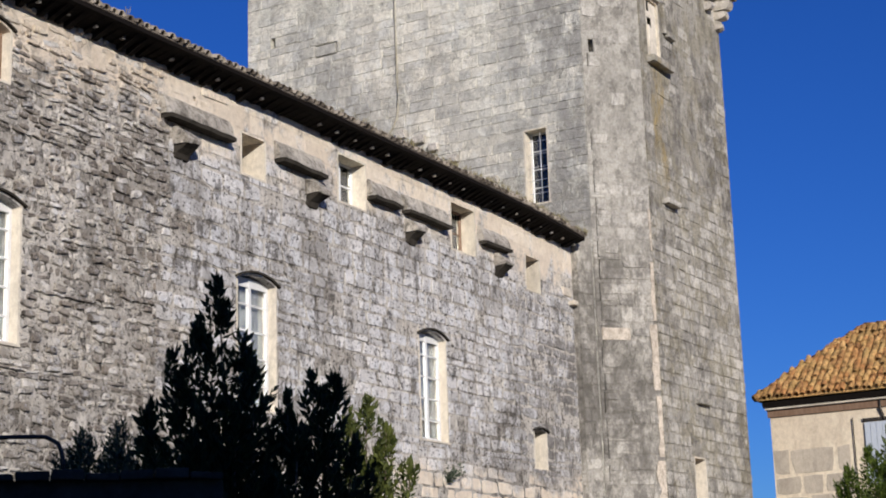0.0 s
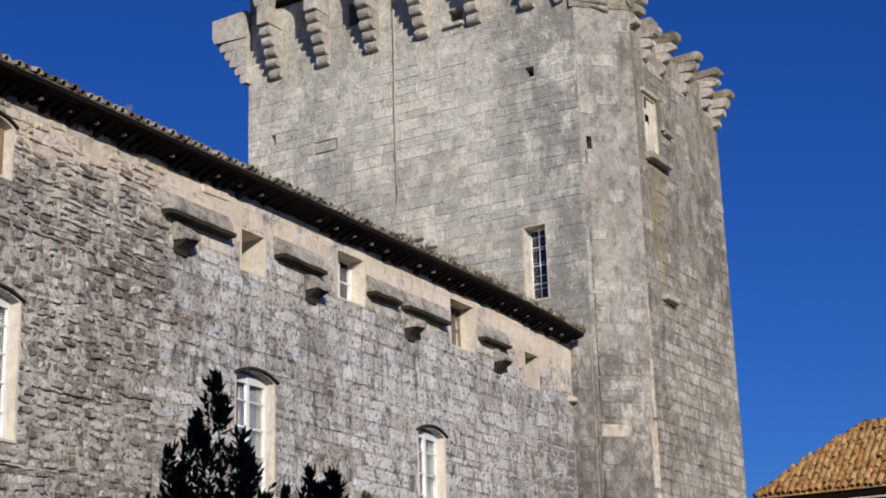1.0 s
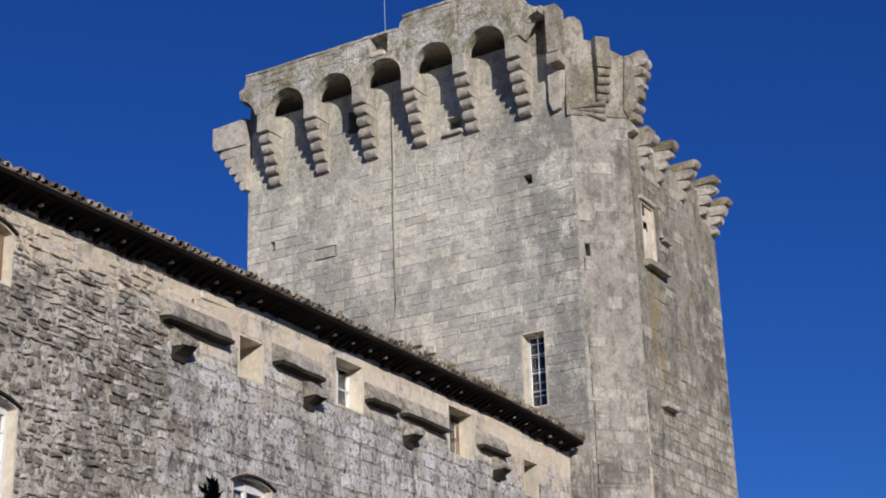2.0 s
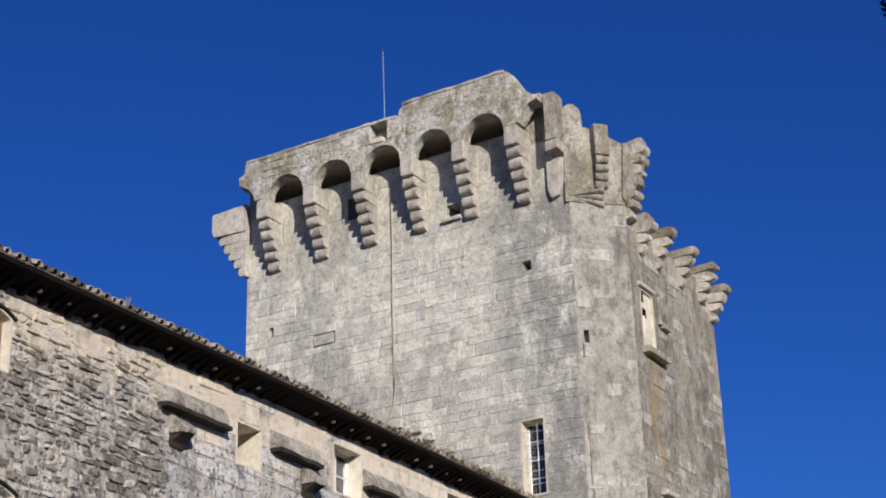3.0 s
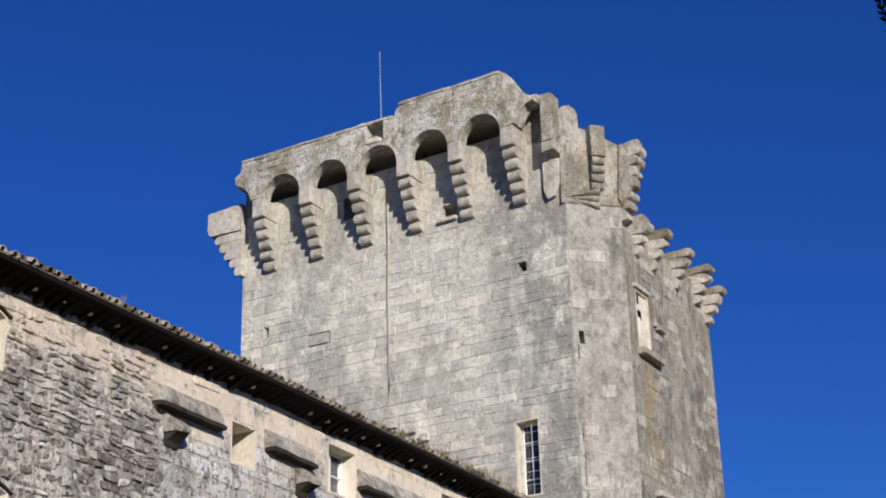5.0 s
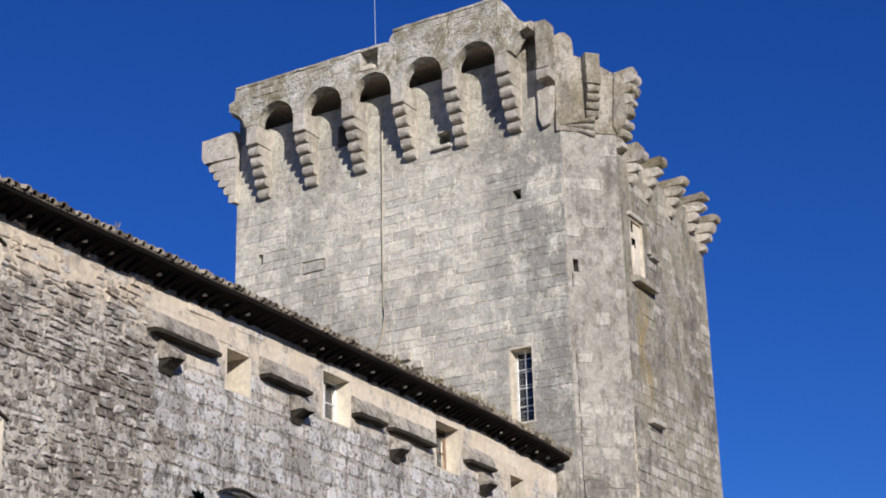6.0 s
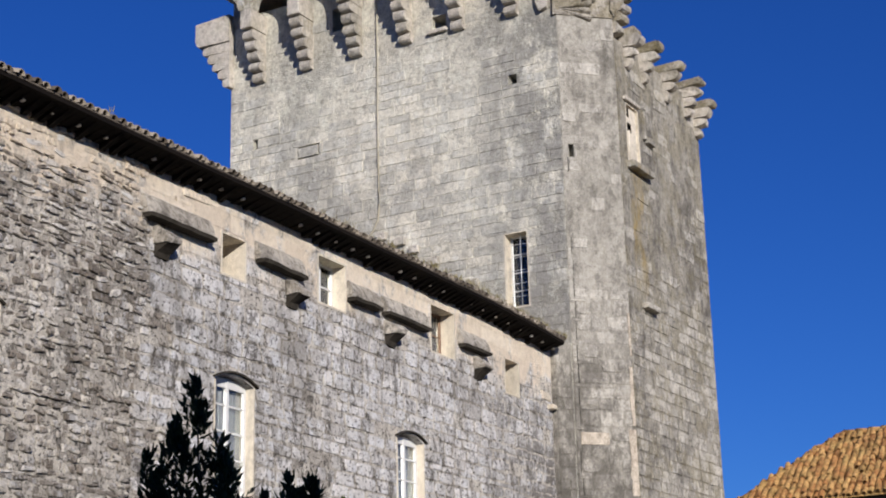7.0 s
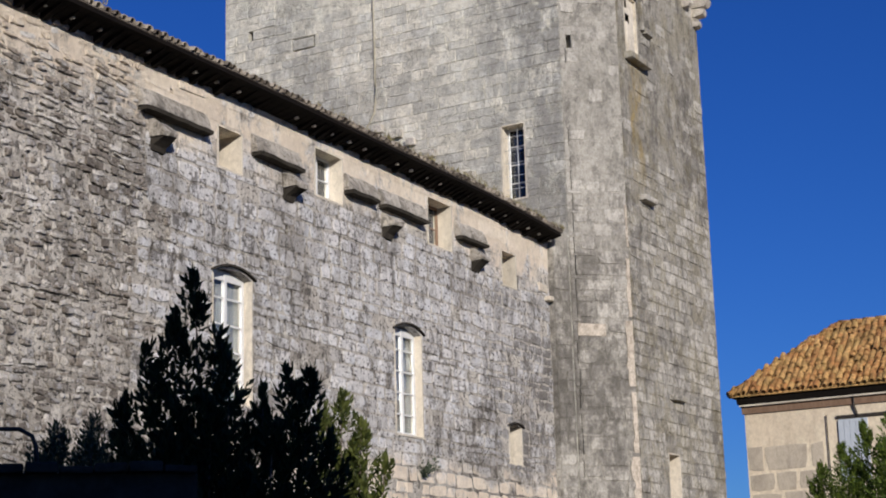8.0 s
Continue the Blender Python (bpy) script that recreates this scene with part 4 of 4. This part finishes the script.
for lo, hi, wide in ((2.0, 5.7, 0.26), (5.8, 7.3, 0.16), (7.45, 9.1, 0.24), (9.2, 10.7, 0.12), (11.0, 12.1, 0.07)):
    n = int((hi - lo) / 0.12)
    rim = [(-1.572 + wide * (0.75 + 0.55 * noise.noise(Vector((z * 2.3, 3, 0))) + 0.3 * noise.noise(Vector((z * 7, 1, 0)))), z) for z in [lo + (hi - lo) * i / n for i in range(n + 1)]]
    part("mortar_seam", prism(rim + [(-1.572, hi), (-1.572, lo)], -0.02, 0.02, 0.0, 0.006), PALE_MORTAR, tower, "pale lime mortar run down the corner", CORNER)

# cable down the front and mast on the roof
cable = single("hanging_cable", tube([FRONT @ Vector(p) for p in ((23.18, 0.05, 22.4), (23.2, 0.045, 21.4), (23.2, 0.045, 20.6), (23.22, 0.045, 18.6), (23.2, 0.045, 16.4), (23.2, 0.045, 15.85), (23.25, 0.045, 15.55), (23.37, 0.045, 15.3), (23.55, 0.045, 15.1), (23.8, 0.045, 14.95))], 0.022, 6),
               CABLE, "thin weathered cable hanging down the tower wall", "cable")
mast = thing("aerial_mast", Matrix.Translation((-23.9, 37.3, 23.4)), "slim pale aerial mast on the tower", "antenna")
part("pole", tube([(-23.9, 37.3, 23.4), (-23.95, 37.3, 27.35)], 0.013, 6), MAST_GREY, mast, "", Matrix())
part("tip", tube([(-23.95, 37.3, 27.35), (-23.95, 37.3, 27.5)], [0.026, 0.02], 8), IRON, mast, "", Matrix())

# ---------------------------------------------------------------- the house beyond the tower
HOUSE = Matrix.Translation((-12.0, 53.0, 0))
HFRONT = face_space((0, 50.35, 0), (0, -1, 0))
W = Matrix()
house = thing("tiled_house", HOUSE, "cream rendered house with a hipped roof of golden lichened tiles", "house")
house_wall = part("wall", box(-18.3, -6.0, 50.35, 55.4, 0, 8.42), HOUSE_WALL, house, "cream rendered wall", W)
# the brown band paints the shadow below the house's cornice lip
part("cornice", sweep([(-0.05, 8.16), (0.06, 8.16), (0.08, 8.38), (-0.05, 8.38)], 6.0, 18.36), OAK_AND_SHADE, house, "brown cornice board standing in for eaves shadow", HFRONT)
part("cornice_lip", sweep([(-0.05, 8.384), (0.17, 8.39), (0.18, 8.44), (-0.05, 8.45)], 6.0, 18.4), DRESSED, house, "pale cornice lip", HFRONT)
part("eaves_board", sweep([(-0.05, 8.454), (0.2, 8.46), (0.26, 8.66), (-0.05, 8.68)], 6.0, 18.45), SHADE_TIMBER, house, "eaves board coloured black as its shade", HFRONT)
HIP = 2.88
SLOPE = math.atan2(2.43, HIP)
bm = bmesh.new()
p = [bm.verts.new(v) for v in ((-18.64, 50.0, 8.68), (-6.0, 50.0, 8.68), (-6.0, 50.0 + HIP, 11.1), (-18.64 + HIP, 50.0 + HIP, 11.1), (-18.64, 50 + 2 * HIP, 8.68), (-6.0, 50 + 2 * HIP, 8.68))]
for f in ((0, 1, 2, 3), (3, 2, 5, 4), (0, 3, 4), (0, 4, 5, 1), (1, 5, 2)):
    bm.faces.new([p[i] for i in f])
house_roof = part("roof", bm, TILE_GOLD, house, "hipped roof of golden lichened clay tiles", W)
house_tile = tile_mesh(TILE_GOLD, 0.1, 0.42, SLOPE)
HEAVE = face_space((0, 50.0, 0), (0, -1, 0))
to_house = BASE[house].inverted() @ HEAVE
verts, faces, laid = [], [], 0
for i in range(58):
    u = 18.56 - 0.215 * i
    for j in range(13):
        back = 0.3 * j * math.cos(SLOPE)
        if 18.64 - u < back - 0.05 or back > HIP - 0.2:
            continue
        y, z = 0.04 - back + rng.uniform(-0.03, 0.03), 8.7 + back * math.tan(SLOPE) + rng.uniform(0, 0.055)
        if laid < 290:
            ob = new("tile", house_tile)
            ob.parent = house_roof
            ob.matrix_basis = to_house @ Matrix.Translation((u + rng.uniform(-0.03, 0.03), y, z)) @ Matrix.Rotation(rng.uniform(-0.14, 0.14), 4, "Z") @ Matrix.Rotation(rng.uniform(-0.08, 0.08), 4, "X")
            laid += 1
        else:
            vs, fs = canal_tile(u, y, z, 0.1, 0.42, SLOPE)
            faces += [tuple(len(verts) + q for q in f) for f in fs]
            verts += [to_house @ Vector(v) for v in vs]
me = bpy.data.meshes.new("tiles")
me.from_pydata(verts, [], faces)
me.materials.append(TILE_GOLD)
more = new("tiles", me)
more.parent = house_roof
tagged(more, kind="stuff")
for i in range(13):
    a = Vector((-18.66, 49.98, 8.74)).lerp(Vector((-18.64 + HIP, 50 + HIP, 11.16)), i / 13)
    b = Vector((-18.66, 49.98, 8.74)).lerp(Vector((-18.64 + HIP, 50 + HIP, 11.16)), (i + 1.25) / 13)
    part("hip_tile", tube([a + Vector((0, 0, 0.02)), b], [0.12, 0.095], 8), TILE_GOLD, house_roof, "", W)
for i in range(22):
    x = -18.64 + HIP + 0.42 * i
    part("ridge_tile", tube([(x, 50 + HIP, 11.18), (x + 0.46, 50 + HIP, 11.16)], [0.12, 0.1], 8), TILE_GOLD, house_roof, "", W)
shutter = part("shutter", box(14.35, 15.28, 0.0, 0.05, 5.8, 7.72, 0.006), SHUTTER, house, "faded blue-grey plank shutter", HFRONT)
for k in range(5):
    part("plank", box(14.36 + 0.184 * k, 14.53 + 0.184 * k, 0.05, 0.07, 5.82, 7.7, 0.006), SHUTTER, shutter, "", HFRONT)
part("window_head", box(13.2, 15.32, 0.0, 0.06, 7.75, 7.85, 0.01), IRON, house, "dark window head", HFRONT)
part("downpipe", tube([HFRONT @ Vector(q) for q in ((15.62, 0.06, 7.9), (15.62, 0.06, 4.0), (15.62, 0.06, 0.1))], 0.016, 6), IRON, house, "thin dark downpipe", W)
part("bracket_pipe", tube([HFRONT @ Vector(q) for q in ((14.72, 0.1, 8.4), (14.72, 0.08, 8.1), (14.66, 0.05, 7.9), (14.66, 0.05, 7.76))], 0.035, 6), IRON, house, "short dark pipe under the eaves", W)

# ---------------------------------------------------------------- leaves
def leaf(out, at, way, length, width, r):
    """One folded, pointed leaf."""
    way = way.normalized()
    sideways = way.cross(Vector((r.uniform(-1, 1), r.uniform(-1, 1), r.uniform(-1, 1))))
    if sideways.length < 1e-3:
        sideways = way.orthogonal()
    sideways.normalize()
    up = sideways.cross(way)
    vs, fs = out
    n = len(vs)
    mid = at + way * length * 0.5
    vs += [at, mid + sideways * width / 2 + up * width * 0.2, at + way * length, mid - sideways * width / 2 + up * width * 0.2]
    fs += [(n, n + 1, n + 2), (n, n + 2, n + 3)]


def shoot(out, a, b, count, length, width, r, spread=0.75):
    """Leaves set round a twig from a to b, more upright at its tip."""
    way = (b - a).normalized()
    o = way.orthogonal().normalized()
    for i in range(count):
        f = (i + r.random()) / count
        turn = Matrix.Rotation(i * 2.4 + r.uniform(-0.4, 0.4), 3, way)
        lean = spread * (1.15 - 0.7 * f)
        leaf(out, a.lerp(b, f), way * math.cos(lean) + (turn @ o) * math.sin(lean), length * r.uniform(0.7, 1.15), width * r.uniform(0.8, 1.2), r)


def leaf_part(name, out, material, parent, label):
    me = bpy.data.meshes.new(name)
    inv = BASE[parent].inverted()
    me.from_pydata([inv @ v for v in out[0]], [], out[1])
    me.materials.append(material)
    ob = new(name, me)
    ob.parent = parent
    return tagged(ob, label)


def shrub(name, foot, leaders, material, label, category, length=0.12, width=0.042, density=62, flare=0.3, widest=0.52, seed=1, twig_leaves=13, floor=0.6):
    """An evergreen of several upright leaders; each is clothed in side shoots."""
    r = random.Random(seed)
    foot = Vector(foot)
    plant = thing(name, Matrix.Translation(foot), label, category)
    out = ([], [])
    trunk_top = foot + Vector((0, 0, 0.9))
    part("trunk", tube([foot - Vector((0, 0, 0.1)), foot + Vector((0.03, 0.02, 0.5)), trunk_top], [0.11, 0.085, 0.07], 8), BARK, plant, "grey woody trunk", Matrix())
    for tip in leaders:
        tip = Vector(tip)
        low = Vector((foot.x * 0.35 + tip.x * 0.65, foot.y * 0.35 + tip.y * 0.65, foot.z + floor + 0.4))
        part("limb", tube([trunk_top - Vector((0, 0, 0.2)), low, low.lerp(tip, 0.55) + Vector((r.uniform(-0.05, 0.05), r.uniform(-0.05, 0.05), 0)), tip - Vector((0, 0, 0.05))], [0.05, 0.04, 0.022, 0.006], 6), BARK, plant, "", Matrix())
        height = tip.z - low.z
        for _ in range(int(height * density)):
            h = height * r.random() ** 0.8
            c = tip + (low - tip) * (h / height)
            rad = min(widest, 0.05 + flare * h) * r.uniform(0.55, 1.15)
            ang = r.uniform(0, 2 * math.pi)
            end = c + Vector((math.cos(ang) * rad, math.sin(ang) * rad, 0))
            start = c - Vector((0, 0, 0.18 + rad * 0.8))
            start = start.lerp(end, 0.35)
            shoot(out, start, end + Vector((0, 0, r.uniform(0.0, 0.1))), twig_leaves, length, width, r)
        shoot(out, tip - Vector((0, 0, 0.35)), tip, 22, length, width, r, 0.6)
    leaf_part("crown", out, material, plant, "dense pointed evergreen leaves")
    return plant


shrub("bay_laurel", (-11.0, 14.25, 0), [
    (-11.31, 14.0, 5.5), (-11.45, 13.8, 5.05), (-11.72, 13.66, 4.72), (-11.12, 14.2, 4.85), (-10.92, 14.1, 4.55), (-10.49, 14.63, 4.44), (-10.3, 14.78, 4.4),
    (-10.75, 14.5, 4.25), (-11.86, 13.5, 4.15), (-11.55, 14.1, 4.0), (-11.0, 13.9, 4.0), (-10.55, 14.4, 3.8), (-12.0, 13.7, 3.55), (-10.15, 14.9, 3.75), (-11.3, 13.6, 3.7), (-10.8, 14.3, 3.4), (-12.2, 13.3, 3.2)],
    SHADED_LAUREL, "dark bay laurel standing in the courtyard's shade", "tree", seed=5, length=0.15, width=0.058, density=34, flare=0.38, widest=0.5, twig_leaves=11)
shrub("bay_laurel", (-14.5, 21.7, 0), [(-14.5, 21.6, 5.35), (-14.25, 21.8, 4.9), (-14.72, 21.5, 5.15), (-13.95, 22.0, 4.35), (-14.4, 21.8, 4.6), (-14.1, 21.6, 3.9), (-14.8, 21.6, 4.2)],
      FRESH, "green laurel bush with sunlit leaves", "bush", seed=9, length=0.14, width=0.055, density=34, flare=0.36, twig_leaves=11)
shrub("olive_bush", (-13.45, 14.8, 0), [(-13.45, 14.75, 4.2), (-13.75, 14.5, 4.1), (-13.2, 14.95, 4.1), (-13.95, 14.35, 3.85), (-13.0, 15.1, 3.9), (-12.75, 15.2, 3.95), (-13.6, 14.9, 4.0)],
      OLIVE, "grey-green olive bush by the castle wall", "bush", seed=13, length=0.09, width=0.026, density=150, flare=0.55, widest=0.5)
shrub("garden_tree", (-10.2, 38.4, 0), [
    (-10.4, 38.3, 6.35), (-11.0, 38.2, 6.1), (-11.5, 38.0, 5.65), (-12.0, 37.95, 5.2), (-12.3, 38.0, 4.85), (-9.6, 38.6, 6.6), (-9.0, 38.8, 6.3), (-11.3, 38.6, 5.3), (-10.4, 37.7, 5.6), (-11.8, 38.4, 4.5)],
    GARDEN, "feathery green garden tree in sunlight", "tree", seed=17, length=0.12, width=0.042, density=85, flare=0.5, widest=0.7, floor=1.4)
shrub("overhanging_tree", (-0.75, 7.3, 0), [(-0.95, 7.0, 7.2), (-1.35, 6.75, 6.9), (-1.55, 6.8, 5.75), (-1.52, 6.8, 5.6), (-1.5, 6.8, 6.15), (-0.6, 7.1, 7.0), (-1.2, 7.2, 7.4)],
      SHADED_LAUREL, "dark tree whose twigs hang into the sky", "tree", seed=21, length=0.05, width=0.018, density=26, flare=0.4, widest=0.3, floor=4.5)

# grass and weeds along the wing's eaves and on its wall
r = random.Random(29)
tufts = ([], [])
for i in range(330):
    s = -abs(r.gauss(0, 1)) * 6.5 - 0.3
    if s < -22:
        continue
    at = WING @ Vector((r.uniform(0.1, 0.45), s, 11.45 + droop(-s) + r.uniform(0.0, 0.06)))
    for k in range(r.randrange(4, 10)):
        leaf(tufts, at + Vector((r.uniform(-0.05, 0.05), r.uniform(-0.05, 0.05), 0)), Vector((r.uniform(-0.5, 0.5), r.uniform(-0.5, 0.5), 1)), r.uniform(0.08, 0.22), 0.012, r)
grass = thing("roof_grass", WING @ Matrix.Translation((0.2, -8, 11.45)), "dry grass and weeds growing on the eaves tiles", "grass", "stuff")
leaf_part("blades", tufts, GRASS, grass, "")
weed = thing("wall_weed", FACADE @ Matrix.Translation((7.1, 0.0, 4.75)), "small green weed rooted in the wall", "plant")
sprig = ([], [])
for k in range(14):
    foot = FACADE @ Vector((7.1 + r.uniform(-0.05, 0.05), 0.02, 4.75))
    shoot(sprig, foot, foot + Vector((r.uniform(0.1, 0.35), r.uniform(-0.3, 0.3), r.uniform(0.15, 0.45))), 9, 0.09, 0.04, r)
leaf_part("leaves", sprig, OLIVE, weed, "")

# garden wall with its handrail
GW = Matrix.Translation((-10.4, 10.85, 0)) @ Matrix.Rotation(radians(44.5), 4, "Z")
gwall = thing("garden_wall", GW, "low shaded garden wall with a tile coping", "wall")
# wall and coping carry the courtyard's shade in their near-black colour
part("body", box(-5, 1.3, -0.2, 0.2, 0, 3.05, 0.02, 0.02), SHADE_STONE, gwall, "stone wall coloured dark as its shade")
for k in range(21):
    part("coping_tile", box(-5 + 0.3 * k, -4.715 + 0.3 * k, -0.3, 0.3, 3.05, 3.13 + 0.02 * math.sin(k * 2.1), 0.02, 0.02), SHADE_STONE, gwall)
rail = thing("handrail", GW @ Matrix.Translation((-0.5, 0, 3.1)), "bent dark iron handrail on the garden wall", "railing")
part("top_bar", tube([(-4.6, 0.0, 3.36), (-2.0, 0.0, 3.42), (-0.45, 0.0, 3.46), (-0.25, 0.0, 3.46), (-0.14, 0.0, 3.4), (-0.1, 0.0, 3.3), (-0.09, 0.0, 3.1)], 0.02, 8), IRON, rail, "", GW)
part("lower_bar", tube([(-4.6, 0.02, 3.3), (-2.0, 0.02, 3.36), (-0.6, 0.02, 3.41)], 0.008, 6), IRON, rail, "", GW)

# ---------------------------------------------------------------- stones of the walls
SET_BACK = Matrix.Translation((0, -0.06, 0))
edge = random.Random(31)
ash, rub, crm = [], [], []
bands = [0, 0.9, 1.8, 2.7, 3.6, 4.4, 4.95, 5.6, 6.2, 6.75, 7.4, 8.1, 8.65, 9.3]
for k, (lo, hi) in enumerate(zip(bands, bands[1:])):
    seam = RUBBLE_FROM + edge.uniform(-0.9, 0.7)
    ash += courses(WING_END, seam, lo, hi, (0.2, 0.36), (0.26, 0.85), HOLES, 3 + k)
    rub += courses(seam, LENGTH, lo, hi, (0.06, 0.17), (0.08, 0.3), HOLES, 40 + k)
ash += courses(WING_END, RUBBLE_FROM, 9.3, 9.9, (0.22, 0.34), (0.3, 0.8), HOLES, 23)
crm += courses(WING_END, RUBBLE_FROM, 9.9, 11.55, (0.26, 0.36), (0.45, 1.3), HOLES, 5)
rub += courses(RUBBLE_FROM, LENGTH, 9.3, 11.55, (0.06, 0.18), (0.1, 0.38), HOLES, 61)


def thin(rects, line, share, seed):
    """Leaves out a share of the blocks above a height, where a coat of lime hides the joints."""
    r = random.Random(seed)
    return [q for q in rects if (q[2] + q[3]) / 2 < line + 1.6 * noise.noise(Vector((q[0] * 0.5, q[2] * 0.5, seed))) or r.random() > share]


pale = [q for q in rub if edge.random() < 0.1]
rub = [q for q in rub if q not in set(pale)]
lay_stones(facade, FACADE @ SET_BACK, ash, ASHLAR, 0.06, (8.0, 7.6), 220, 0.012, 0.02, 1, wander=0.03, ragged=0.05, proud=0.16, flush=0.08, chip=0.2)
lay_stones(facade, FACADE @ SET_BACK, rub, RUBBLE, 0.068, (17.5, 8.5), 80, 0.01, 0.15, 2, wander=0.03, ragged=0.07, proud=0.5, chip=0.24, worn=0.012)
lay_stones(facade, FACADE @ SET_BACK, crm, ASHLAR, 0.054, (8.0, 10.6), 0, 0.011, 0.006, 3, ragged=0.014, proud=0.04, flush=0.25)
lay_stones(facade, FACADE @ SET_BACK, pale, PALE_RUBBLE, 0.074, (17.5, 8.5), 0, 0.01, 0.2, 14, wander=0.03, ragged=0.07, proud=0.4, chip=0.26, worn=0.012)
FLUSH = Matrix.Translation((0, -0.05, 0))
lay_stones(front, FRONT @ FLUSH, thin(courses(17.565, 28.4, 0, 22.5, (0.2, 0.36), (0.3, 1.05), FRONT_HOLES, 7), 18.9, 0.8, 3), TOWER, 0.054, (21.5, 15.5), 300, 0.012, 0.005, 4, ragged=0.012, proud=0.12, flush=0.1, chip=0.05)
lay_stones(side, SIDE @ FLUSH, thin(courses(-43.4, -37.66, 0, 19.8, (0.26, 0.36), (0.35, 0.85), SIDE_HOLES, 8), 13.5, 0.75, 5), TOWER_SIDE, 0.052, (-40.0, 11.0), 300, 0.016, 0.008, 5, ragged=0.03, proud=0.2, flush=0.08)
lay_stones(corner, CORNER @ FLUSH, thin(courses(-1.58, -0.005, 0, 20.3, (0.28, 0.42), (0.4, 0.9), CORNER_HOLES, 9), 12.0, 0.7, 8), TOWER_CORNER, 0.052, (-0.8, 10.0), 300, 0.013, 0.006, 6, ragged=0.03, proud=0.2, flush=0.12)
lay_stones(strip, FRONT @ Matrix.Translation((0, 0.33, 0)), courses(17.87, 18.06, 0, 11.0, (0.22, 0.36), (0.15, 0.3), (), 15), TOWER_CORNER, 0.02, (17.9, 8.0), 60, 0.014, 0.01, 16, ragged=0.03, proud=0.3, flush=0.1)
lay_stones(strip, face_space((-17.6, 36.5, 0), (0.794, -0.607, 0)) @ Matrix.Translation((0, -0.03, 0)), courses(0.02, 0.43, 0, 11.2, (0.22, 0.36), (0.28, 0.45), (), 17), TOWER_CORNER, 0.04, (0.2, 8.0), 60, 0.014, 0.01, 18, ragged=0.03, proud=0.25, flush=0.12)
for k, (bay, a, b, top) in enumerate(bays):
    if top > 23.5:
        lay_stones(bay, FRONT @ Matrix.Translation((0, 0.765, 0)), courses(a, b, 23.27, top - 0.02, (0.2, 0.34), (0.4, 0.95), (), 90 + k), CROWN, 0.05, ((a + b) / 2, 23.6), 30, 0.012, 0.01, 70 + k, proud=0.12, flush=0.15)
lay_stones(house_wall, HFRONT, courses(15.75, 18.3, 3.0, 7.15, (0.55, 0.75), (0.7, 1.5), (), 12), HOUSE_BLOCK, 0.01, (17.0, 6.0), 60, 0.045, 0.004, 7, "block", flush=0.06)
